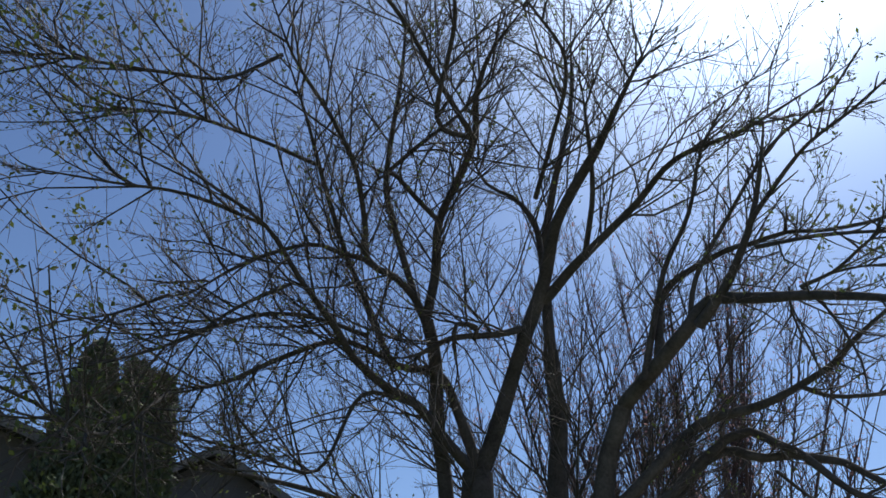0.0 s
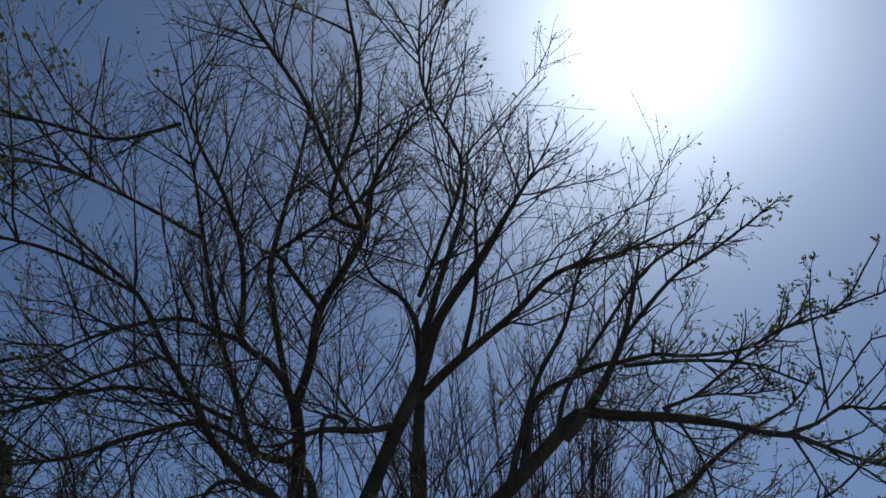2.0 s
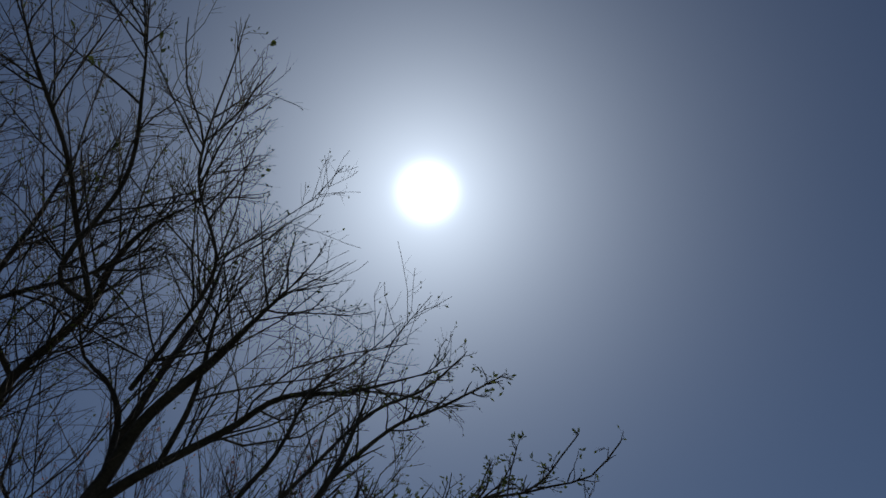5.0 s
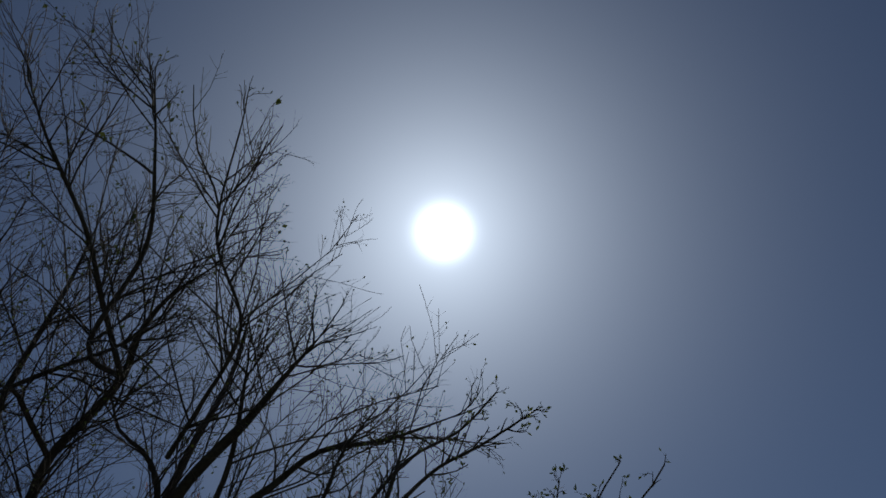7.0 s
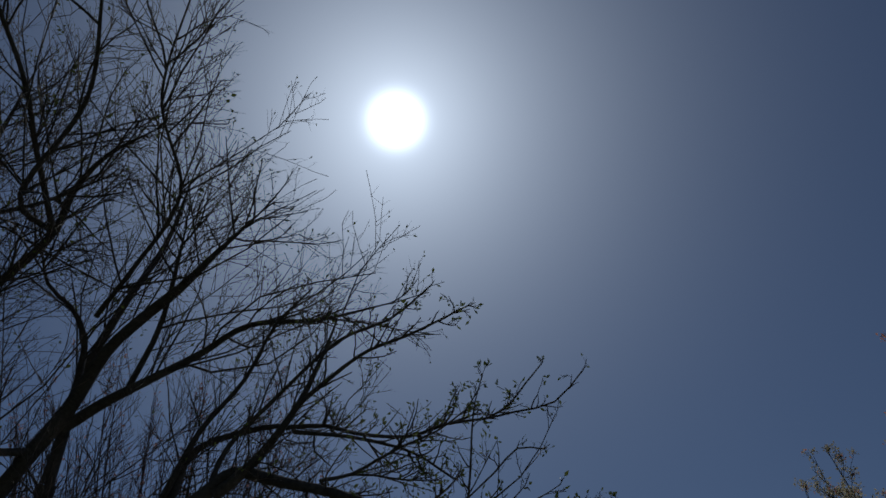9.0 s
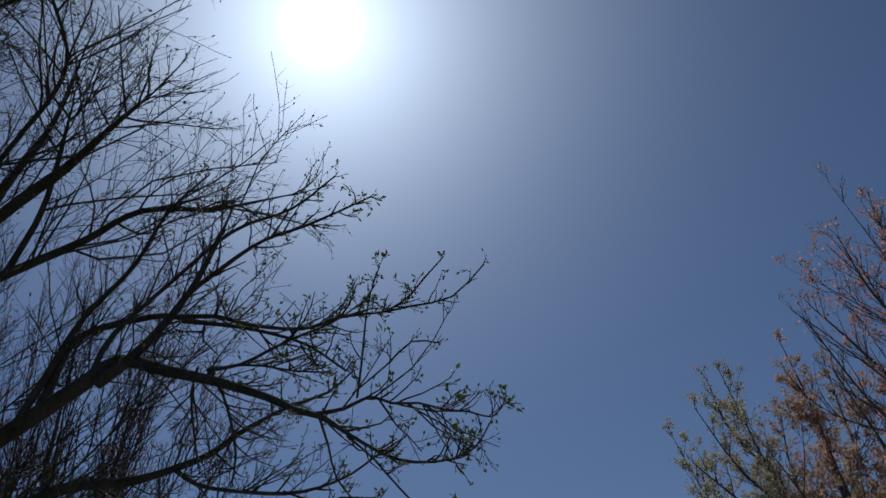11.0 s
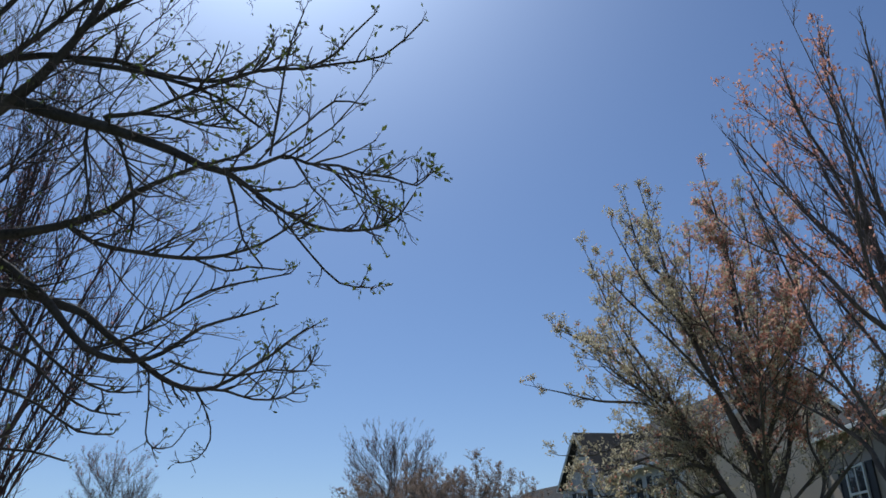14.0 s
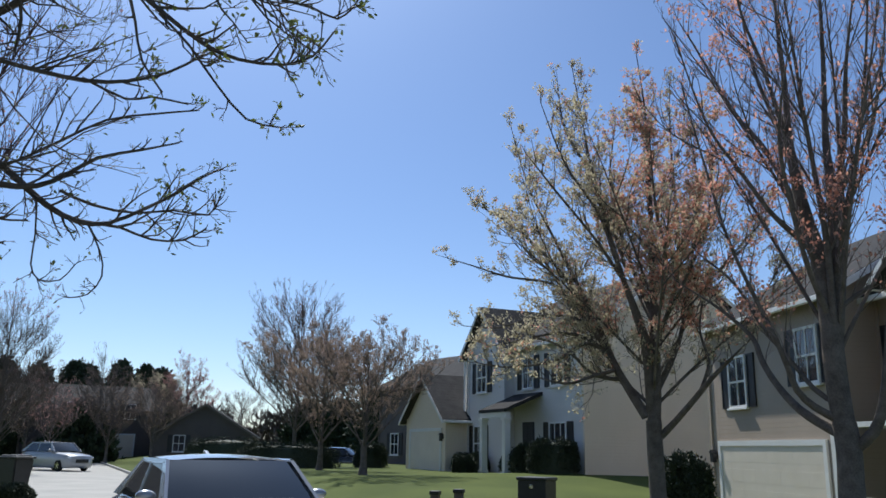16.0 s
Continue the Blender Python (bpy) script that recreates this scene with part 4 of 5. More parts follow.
leaning_maple_limbs.append([(-2.95, 3.77, 4.03, 0.021), (-2.85, 3.78, 4.33, 0.018), (-2.53, 3.8, 4.65, 0.014), (-2.06, 3.72, 4.92, 0.012), (-1.65, 3.69, 4.98, 0.009), (-1.33, 3.6, 5.09, 0.006)])
rear_maple_limbs = [[(-4.99, 4.46, 4.85, 0.074), (-4.86, 4.33, 5.22, 0.063), (-4.68, 4.17, 5.63, 0.053), (-4.33, 4.04, 6.13, 0.042), (-3.88, 3.90, 6.64, 0.032), (-3.49, 3.61, 7.13, 0.026)]]

few_buds = lambda tips, rng: rng.random(len(tips)) < np.where(tips[:, 0] < -4.0, 0.22, 0.16)
rear_maple_limbs += vase(-5.4, 4.8, 0.1, 6.3, 2.1, 3.1, 18, 0.07, 14, sub=3, tilt=40)[1]
tip_buds = lambda tips, rng: rng.random(len(tips)) < np.where(tips[:, 0] > -1.8, 0.34, 0.1)
tree("maple_tree", "bare spreading maple with dark bark and swelling buds", [(-5.1, 3.6, 0.1, 0.24), (-5.15, 3.65, 1.9, 0.19), (-5.23, 3.77, 3.64, 0.13)], old_maple_limbs, 11, BARK, TWIG,
     [("bud_growth", BUD, 0.03, 0.008, 1, few_buds), ("leaf_growth", BUD, 0.045, 0.015, 3, lambda tips, rng: rng.random(len(tips)) < np.where(tips[:, 1] < 0.5, 0.06, 0.002))], dens=9.0, l1=(0.5, 1.9), l2=(0.2, 0.75), n2=9, n3=4, r1=0.0085, r2=0.0038, r3=0.0022, thick=0.78, up=0.06, bend=0.06, group="maples beside the street")
tree("maple_tree", "bare leaning maple with long low limbs and green buds", [(-4.2, 3.87, 0.1, 0.18), (-4.16, 3.9, 1.7, 0.11), (-4.02, 3.92, 3.19, 0.075), (-3.72, 3.91, 3.77, 0.062)], leaning_maple_limbs, 12, BARK, TWIG,
     [("bud_growth", BUD, 0.032, 0.008, 1, tip_buds)], dens=13.5, l1=(0.2, 0.78), l2=(0.12, 0.38), l3=(0.05, 0.14), n2=7, n3=4, r1=0.0065, r2=0.0032, r3=0.0019, thick=0.95, up=0.06, bend=0.06, fall=1.07, spray=(0.03, 0.08), group="maples beside the street")
tree("maple_tree", "slender bare maple standing behind two larger ones", [(-5.4, 4.8, 0.1, 0.17), (-5.4, 4.78, 1.9, 0.12), (-5.35, 4.74, 3.63, 0.089), (-5.17, 4.67, 4.19, 0.079), (-4.99, 4.46, 4.85, 0.074)], rear_maple_limbs, 13, BARK, TWIG, dens=5.5, l1=(0.4, 1.2), n2=7, n3=3, r1=0.0085, r2=0.0038, r3=0.0022, thick=0.8, group="maples beside the street")


def many_stems(x, y, height, width, count, seed):
    rng = np.random.default_rng(seed)
    limbs = []
    for i in range(count):
        a = rng.uniform(0, 6.283)
        w = width * math.sqrt(rng.random())
        cx, cy, top = math.cos(a) * w, math.sin(a) * w, height * rng.uniform(0.75, 1.0) * (1 - 0.18 * (w / width) ** 2)
        r = rng.uniform(0.012, 0.026)
        limbs.append([(x + cx * 0.2, y + cy * 0.2, 0.12, r), (x + cx * 0.4, y + cy * 0.35, top * 0.4, r * 0.85), (x + cx * 0.7, y + cy * 0.7, top * 0.72, r * 0.5), (x + cx, y + cy, top, r * 0.12)])
    return [(x, y, 0.1, 0.2), (x, y, 0.6, 0.18), (x, y, 1.1, 0.15)], limbs


tr, li = many_stems(-5.8, 6.95, 7.7, 3.0, 64, 21)
tree("serviceberry_tree", "many-stemmed upright tree with thin reddish twigs", tr, li, 22, RED_TWIG, RED_TWIG, [("leaf_growth", LEAF_PINK, 0.03, 0.012, 1, chance(0.25))],
     dens=4.6, l1=(0.4, 1.1), l2=(0.2, 0.5), n2=5, n3=2, up=0.35, bend=0.18, r1=0.009, r2=0.0042, r3=0.003, spread=(15, 40), s1=0.3, far=True)

# ---------------- trees over the street ----------------
def clumps(inside, outside, low):
    """Leaves out in loose patches of the crown, few elsewhere."""
    def pick(tips, rng):
        w = np.sin(tips[:, 0] * 2.3 + 0.4) * np.sin(tips[:, 1] * 2.0 + 1.1) + np.sin(tips[:, 2] * 1.9) * 0.7
        return rng.random(len(tips)) < np.where((w > 0.2) & (tips[:, 2] > low), inside, outside)
    return pick


olive_side = lambda tips, rng: rng.random(len(tips)) < np.where(tips[:, 0] < 3.4 + rng.normal(size=len(tips)) * 0.9, 0.9, 0.4)
red_side = lambda tips, rng: rng.random(len(tips)) < np.where((tips[:, 0] > 2.5) & (tips[:, 2] > 3.4) & (np.sin(tips[:, 0] * 2.4) + np.sin(tips[:, 2] * 2.1 + 1) > -0.4), 0.6, 0.05)
tr, li = vase(3.18, 12.88, 0.5, 6.1, 1.9, 2.75, 11, 0.1, 31, sub=2, low=0.2, tilt=46)
tr = [(3.21, 12.88, 0.5, 0.15), (3.19, 12.88, 0.96, 0.124), (3.18, 12.88, 1.61, 0.12), (3.18, 12.88, 2.06, 0.115)]
li.append([(3.18, 12.88, 2.06, 0.106), (3.23, 12.87, 2.77, 0.089), (3.25, 12.86, 3.63, 0.067), (3.26, 12.86, 4.61, 0.05), (3.26, 12.86, 5.72, 0.033), (3.23, 12.87, 6.99, 0.019), (3.13, 12.89, 8.06, 0.01)])
li.append([(3.14, 12.89, 2.14, 0.08), (3.08, 12.73, 2.93, 0.066), (2.97, 12.59, 3.33, 0.052), (2.72, 12.48, 4.07, 0.039), (2.46, 12.37, 4.92, 0.031), (2.17, 12.26, 6.05, 0.018), (1.94, 12.13, 7.34, 0.009)])
li.append([(3.08, 12.91, 2.12, 0.08), (2.87, 13.03, 2.51, 0.067), (2.73, 13.14, 2.79, 0.059), (2.59, 13.25, 3.15, 0.05), (2.41, 13.36, 3.7, 0.041), (2.17, 13.48, 4.27, 0.033), (1.87, 13.61, 4.95, 0.024), (1.47, 13.74, 5.87, 0.015), (1.17, 13.84, 6.99, 0.01)])
li.append([(2.81, 13.18, 2.69, 0.036), (2.49, 13.04, 2.71, 0.031), (2.21, 12.89, 2.8, 0.026), (1.93, 12.74, 3.03, 0.022), (1.49, 12.6, 3.21, 0.017), (0.97, 12.45, 3.14, 0.008)])
li.append([(2.64, 13.21, 3.05, 0.036), (2.24, 12.99, 3.28, 0.027), (1.77, 12.76, 3.33, 0.022), (1.23, 12.53, 3.2, 0.017), (0.65, 12.28, 3.06, 0.008)])
li.append([(2.72, 13.2, 2.84, 0.041), (2.47, 13.28, 3.41, 0.032), (2.23, 13.36, 3.83, 0.028), (1.8, 13.47, 4.21, 0.023), (1.07, 13.58, 4.34, 0.019), (0.52, 13.65, 4.53, 0.014), (0.05, 13.7, 4.68, 0.009)])
li.append([(3.27, 12.86, 1.84, 0.058), (3.47, 12.65, 2.1, 0.048), (3.71, 12.43, 2.42, 0.043), (3.87, 12.24, 2.65, 0.034), (4.05, 12.03, 2.87, 0.026), (4.3, 11.78, 3.16, 0.013)])
li.append([(3.73, 12.41, 2.43, 0.03), (3.89, 12.39, 2.91, 0.022), (3.81, 12.45, 3.41, 0.018), (3.94, 12.45, 4.09, 0.009)])
li.append([(3.24, 12.86, 2.52, 0.053), (3.46, 12.92, 2.87, 0.045), (3.67, 12.98, 3.31, 0.036), (3.81, 13.06, 3.85, 0.032), (3.97, 13.14, 4.69, 0.024), (4.14, 13.2, 5.86, 0.019), (4.04, 13.36, 7.32, 0.01)])
li.append([(3.22, 12.87, 2.9, 0.049), (2.96, 12.67, 3.6, 0.04), (2.64, 12.48, 4.33, 0.031), (2.32, 12.28, 5.07, 0.022), (1.8, 12.11, 5.8, 0.017), (1.4, 11.91, 6.71, 0.009)])
li.append([(3.26, 12.86, 3.2, 0.045), (3.61, 13.1, 4.04, 0.037), (3.83, 13.37, 5.03, 0.029), (3.89, 13.69, 6.32, 0.02), (4.01, 14.0, 8.04, 0.011)])
li.append([(2.61, 13.32, 3.15, 0.041), (2.02, 13.77, 4.13, 0.028), (1.42, 14.19, 5.19, 0.02), (0.53, 14.59, 5.95, 0.01)])
li.append([(3.22, 12.87, 3.63, 0.04), (3.01, 13.47, 4.75, 0.033), (2.89, 14.05, 6.11, 0.02), (3.14, 14.54, 7.48, 0.011)])
li.append([(3.26, 12.86, 3.46, 0.04), (3.31, 12.29, 4.22, 0.03), (3.05, 11.81, 5.03, 0.021), (2.87, 11.31, 5.87, 0.008)])
li.append([(2.67, 13.21, 2.97, 0.032), (2.21, 12.87, 3.18, 0.026), (1.65, 12.53, 2.88, 0.021), (0.95, 12.18, 2.74, 0.012), (0.45, 11.79, 2.76, 0.008)])
li.append([(2.47, 13.25, 3.45, 0.032), (2.07, 13.53, 3.71, 0.028), (1.56, 13.8, 3.75, 0.024), (0.93, 14.06, 3.59, 0.014), (0.36, 14.29, 3.63, 0.01)])
li.append([(2.72, 13.2, 2.84, 0.032), (2.25, 12.68, 2.69, 0.026), (1.75, 12.16, 2.52, 0.016), (1.13, 11.64, 2.58, 0.008)])
li.append([(2.39, 13.27, 3.68, 0.032), (1.91, 13.58, 4.47, 0.023), (1.48, 13.88, 5.02, 0.019), (1.07, 14.15, 5.48, 0.01)])
li.append([(2.72, 12.48, 4.07, 0.03), (2.22, 12.25, 4.7, 0.021), (1.65, 12.01, 5.32, 0.017), (1.16, 11.73, 5.83, 0.008)])
li.append([(2.99, 13.44, 4.46, 0.033), (2.65, 13.86, 6.04, 0.025), (2.16, 14.29, 7.24, 0.021), (2.07, 14.64, 8.41, 0.011)])
li.append([(3.17, 12.57, 3.25, 0.035), (3.49, 12.1, 4.01, 0.026), (3.71, 11.64, 4.74, 0.017), (3.71, 11.25, 5.54, 0.008)])
tree("pear_tree", "young street tree with olive and orange-red spring leaves", tr, li, 32, GREY_BARK, PALE_TWIG,
     [("olive_leaves", LEAF_OLIVE, 0.045, 0.015, 3, olive_side), ("red_leaves", LEAF_RED, 0.048, 0.016, 3, red_side)],
     dens=6.4, l1=(0.3, 0.95), l2=(0.15, 0.42), n2=6, n3=3, up=0.2, bend=0.1, r1=0.008, r2=0.004, r3=0.003, group="street trees", spread=(25, 58), bare=0.036, s1=0.02)
tr, li = vase(4.30, 9.38, 0.4, 7.4, 2.4, 2.2, 11, 0.12, 33, sub=2, leaders=2, tilt=58)
tr = [(4.33, 9.38, 0.4, 0.19), (4.31, 9.38, 1.17, 0.137), (4.32, 9.37, 1.64, 0.13), (4.3, 9.38, 1.94, 0.123)]
li.append([(4.3, 9.38, 1.88, 0.117), (4.28, 9.39, 2.6, 0.117), (4.27, 9.4, 3.1, 0.111), (4.22, 9.42, 3.74, 0.098), (4.14, 9.46, 4.15, 0.085), (4.07, 9.49, 4.63, 0.065), (4.02, 9.51, 5.2, 0.047), (4.02, 9.52, 5.92, 0.034), (4.01, 9.52, 6.68, 0.023), (4.04, 9.51, 8.01, 0.008)])
li.append([(4.29, 9.39, 2.78, 0.083), (4.37, 9.4, 3.35, 0.087), (4.42, 9.44, 3.82, 0.085), (4.47, 9.47, 4.29, 0.079), (4.49, 9.51, 4.72, 0.059), (4.51, 9.56, 5.23, 0.041), (4.56, 9.59, 5.97, 0.031), (4.61, 9.62, 7.13, 0.02), (4.67, 9.65, 8.37, 0.009)])
li.append([(4.26, 9.4, 1.82, 0.055), (4.03, 9.63, 2.01, 0.049), (3.93, 9.8, 2.16, 0.046), (3.82, 9.97, 2.39, 0.039), (3.74, 10.12, 2.66, 0.036), (3.71, 10.26, 2.95, 0.029), (3.52, 10.45, 3.25, 0.022), (3.32, 10.64, 3.49, 0.019), (3.03, 10.84, 3.75, 0.011)])
li.append([(4.26, 9.4, 1.97, 0.048), (4.02, 9.44, 2.11, 0.041), (3.85, 9.45, 2.29, 0.037), (3.76, 9.41, 2.53, 0.034), (3.65, 9.39, 2.83, 0.027), (3.47, 9.39, 3.27, 0.024), (3.3, 9.38, 3.65, 0.02), (3.14, 9.37, 4.1, 0.017), (2.98, 9.36, 4.77, 0.014), (2.74, 9.36, 5.82, 0.007)])
li.append([(4.25, 9.41, 2.14, 0.031), (4.1, 9.59, 2.31, 0.028), (3.95, 9.77, 2.63, 0.025), (3.74, 9.96, 3.04, 0.021), (3.51, 10.16, 3.62, 0.018), (3.13, 10.39, 4.09, 0.007)])
li.append([(4.25, 9.41, 3.55, 0.049), (4.06, 9.35, 3.85, 0.042), (3.86, 9.29, 4.0, 0.034), (3.61, 9.26, 4.25, 0.027), (3.32, 9.23, 4.7, 0.021), (2.96, 9.22, 5.3, 0.014), (2.62, 9.19, 6.42, 0.007)])
li.append([(4.09, 9.48, 4.22, 0.046), (4.02, 9.69, 4.7, 0.036), (3.89, 9.92, 5.28, 0.03), (3.67, 10.18, 5.84, 0.023), (3.38, 10.46, 6.76, 0.016), (3.17, 10.7, 7.44, 0.008)])
li.append([(4.37, 9.35, 1.67, 0.062), (4.5, 9.19, 1.86, 0.058), (4.57, 9.06, 2.22, 0.051), (4.6, 8.94, 2.68, 0.044), (4.66, 8.82, 3.37, 0.034), (4.73, 8.68, 4.25, 0.02), (4.82, 8.53, 5.48, 0.007)])
li.append([(4.37, 9.35, 3.19, 0.028), (4.58, 9.35, 3.34, 0.025), (4.76, 9.37, 3.45, 0.018), (4.93, 9.39, 3.69, 0.007)])
li.append([(4.53, 9.49, 4.54, 0.047), (4.79, 9.55, 4.95, 0.037), (5.06, 9.6, 5.4, 0.027), (5.34, 9.64, 6.39, 0.016), (5.55, 9.72, 7.38, 0.008)])
li.append([(4.52, 9.5, 4.54, 0.044), (4.54, 9.26, 5.18, 0.033), (4.53, 9.04, 5.92, 0.022), (4.6, 8.77, 6.84, 0.008)])
li.append([(4.02, 9.51, 5.2, 0.033), (3.74, 9.39, 6.07, 0.022), (3.46, 9.25, 6.73, 0.015), (3.31, 9.06, 7.44, 0.008)])
li.append([(4.2, 9.43, 3.81, 0.042), (4.19, 9.77, 4.73, 0.033), (4.14, 10.12, 5.67, 0.027), (4.06, 10.48, 6.71, 0.021), (4.05, 10.81, 8.19, 0.009)])
li.append([(4.37, 9.35, 3.6, 0.042), (4.37, 9.01, 4.16, 0.031), (4.39, 8.66, 4.87, 0.02), (4.37, 8.33, 5.7, 0.014), (4.33, 8.01, 6.56, 0.007)])
li.append([(4.27, 9.4, 3.03, 0.038), (3.95, 9.16, 3.55, 0.03), (3.71, 8.89, 4.23, 0.023), (3.52, 8.59, 4.95, 0.016), (3.55, 8.19, 5.86, 0.007)])
tree("pear_tree", "tall upright street tree with purple-red twigs and leaves", tr, li, 34, GREY_BARK, PURPLE_TWIG,
     [("red_leaves", LEAF_RED, 0.05, 0.016, 2, clumps(0.42, 0.05, 2.9))],
     dens=6.6, l1=(0.35, 1.0), l2=(0.15, 0.45), n2=5, n3=3, up=0.32, bend=0.12, r1=0.007, r2=0.0036, r3=0.0026, group="street trees", spread=(18, 45), bare=0.04)


def far_tree(label, x, y, height, width, seed, leaves, fork=1.8, count=15, twig=None, r=0.13, category_group="far street trees", dens=3.4):
    tr, li = vase(x, y, ground_z(x, y) - 0.03, height, fork, width, count, r, seed, sub=3, low=0.15)
    tree("street_tree", label, tr, li, seed + 1, GREY_BARK, twig or PALE_TWIG, leaves, dens=dens, l1=(0.35, 1.2), l2=(0.2, 0.6), n2=5, n3=2, up=0.3, bend=0.12, r1=0.013, r2=0.0075, r3=0.006, far=True,
         group=category_group, spread=(20, 50), bare=0.09)


far_tree("tall bare tree with pinkish crown top", -7.6, 45.2, 9.8, 3.7, 41, [("leaf_growth", LEAF_PINK, 0.04, 0.016, 1, lambda t, g: g.random(len(t)) < np.where(t[:, 2] > 6.5, 0.3, 0.03))], count=34, dens=5.0)
far_tree("broad crab apple with brownish pink blossom", -5.0, 36.5, 5.4, 3.3, 43, [("blossom_growth", LEAF_BROWN, 0.05, 0.02, 3, chance(0.95))], 1.2, 17)
far_tree("small crab apple with pale pink-brown blossom", -2.6, 30.2, 4.7, 2.9, 45, [("blossom_growth", LEAF_BROWN, 0.045, 0.018, 3, chance(0.8))], 1.0, 17)
far_tree("bare tree with a red crown top", -23.1, 44.4, 9.9, 3.2, 47, [("leaf_growth", LEAF_PINK, 0.05, 0.02, 1, lambda t, g: g.random(len(t)) < np.where(t[:, 2] > 8.3, 0.5, 0.03))], count=32, dens=5.0, twig=TWIG)
far_tree("bare pinkish tree far down the street", -23.1, 77, 8.8, 3.0, 49, [("leaf_growth", LEAF_PINK, 0.07, 0.03, 2, chance(0.5))], 2.4, 17, RED_TWIG)
far_tree("bare grey tree above the far houses", -28.2, 70, 9.8, 2.6, 51, [], 3.0, 16)
far_tree("low reddish budding tree before a dark house", -26.5, 58, 5.8, 2.2, 53, [("leaf_growth", LEAF_PINK, 0.07, 0.03, 1, chance(0.25))], 1.6, 14)
far_tree("olive budding tree at the street's far bend", -29.0, 86, 8.0, 3.6, 55, [("leaf_growth", LEAF_OLIVE, 0.08, 0.03, 2, chance(0.6))], 2.0, 17)
far_tree("grey bare tree beyond the far roofs", -19.6, 84, 6.2, 2.8, 57, [], 2.0, 16)
for i, (x, y, hh, w) in enumerate(((-38, 64, 8.8, 3.4), (-32, 66, 8.4, 3.4), (-26, 67, 7.2, 3.2), (-21.5, 64, 5.6, 2.6), (-40, 58, 9.4, 3.4), (-36, 57, 8.2, 3.2), (-30, 58, 6.8, 2.8), (-34.5, 70, 9.0, 3.4), (-28.5, 72, 8.0, 3.2), (-24, 74, 7.0, 3.0), (-43, 66, 9.5, 3.4))):
    far_tree("grey-brown bare tree before the far dark houses", x, y, hh, w, 110 + 2 * i, [("leaf_growth", LEAF_BROWN, 0.06, 0.025, 1, chance(0.25))], 1.3, 14, TWIG, dens=3.6)
far_tree("bare tree beside the far dark house", -33.0, 60, 9.0, 3.0, 59, [], 2.2, 16)


def clump_mesh(name, at, along, size, width, mat, rng, off, cnt=1):
    v, q = blades(np.repeat(at, cnt, 0) + rng.normal(size=(len(at) * cnt, 3)) * size * 0.4, np.repeat(along, cnt, 0), size, width, rng)
    return mesh_from(name, v - off, q, mat, False)


def cone_tree(name, label, category, x, y, height, radius, seed, mat, power=0.75, pieces=14000, size=0.16, group="", z=0.05, lumps=0.25):
    """An evergreen: a dark core and thousands of upright sprays with an uneven outline."""
    rng = np.random.default_rng(seed)
    base = np.array([x, y, ground_z(x, y) - 0.05])
    top = thing(name, label, category, Matrix.Translation(base), group)
    v, q = tubes(np.array([[[0, 0, 0], [0, 0, height * 0.4], [0.02, 0, height * 0.85]]]), np.array([[0.11, 0.08, 0.02]]), 8)
    child("trunk", mesh_from("trunk", v, q, BARK), top)
    h = rng.random(pieces) ** 0.9
    a = rng.uniform(0, 6.283, pieces)
    lump = 1 + lumps * np.sin(a * 3 + h * 13 + seed) * np.sin(h * 27 + a * 2) + rng.normal(size=pieces) * 0.07
    prof = np.where(h < 0.12, 0.75 + h * 2.0, 1.0) * (1 - h) ** power
    rad = radius * prof * lump * rng.uniform(0.72, 1.03, pieces) + 0.04
    p = np.stack([np.cos(a) * rad, np.sin(a) * rad, 0.15 + h * (height - 0.2)], 1)
    d = np.stack([np.cos(a) * 0.5, np.sin(a) * 0.5, np.ones(pieces)], 1)
    child("foliage", clump_mesh("foliage", p, d, size, size * 0.3, mat, rng, np.zeros(3), 2), top, kind="stuff")
    zz = np.linspace(0.15, height * 0.93, 14)
    rr = radius * 0.72 * (1 - zz / height) ** power + 0.02
    v, q = tubes(np.stack([np.zeros(14), np.zeros(14), zz], 1)[None], rr[None], 14)
    child("inner_foliage", mesh_from("inner_foliage", v, q, mat), top, kind="stuff")
    return top


cone_tree("cypress_tree", "tall narrow dark green cypress", "tree", -12.8, 2.14, 7.05, 0.95, 61, CYPRESS, 0.66, 20000, 0.12, "cypresses beside a house", lumps=0.16)
cone_tree("cypress_tree", "narrow dark green cypress of middle height", "tree", -12.67, 2.75, 6.82, 0.68, 62, CYPRESS, 0.6, 16000, 0.12, "cypresses beside a house", lumps=0.16)
cone_tree("cypress_tree", "shorter dark green cypress beside two others", "tree", -12.58, 3.12, 6.68, 0.58, 63, CYPRESS, 0.56, 16000, 0.12, "cypresses beside a house", lumps=0.16)
for i, (x, y, hh) in enumerate(((-44, 92, 9.6), (-41.5, 95, 10.4), (-39, 93, 9.8), (-36.5, 96, 10.2), (-47, 90, 9.8), (-34, 97, 9.6), (-31.5, 95, 9.0), (-10, 88, 5.5), (-14, 92, 5.6), (-6, 84, 6), (-38, 70, 5.0), (-30, 71, 4.6), (-50, 84, 10), (-53, 80, 10))):
    cone_tree("pine_tree", "dark evergreen in the far tree line", "tree", x, y, hh, 3.2, 70 + i, PINE, 0.6, 3500, 0.5, "far evergreens")



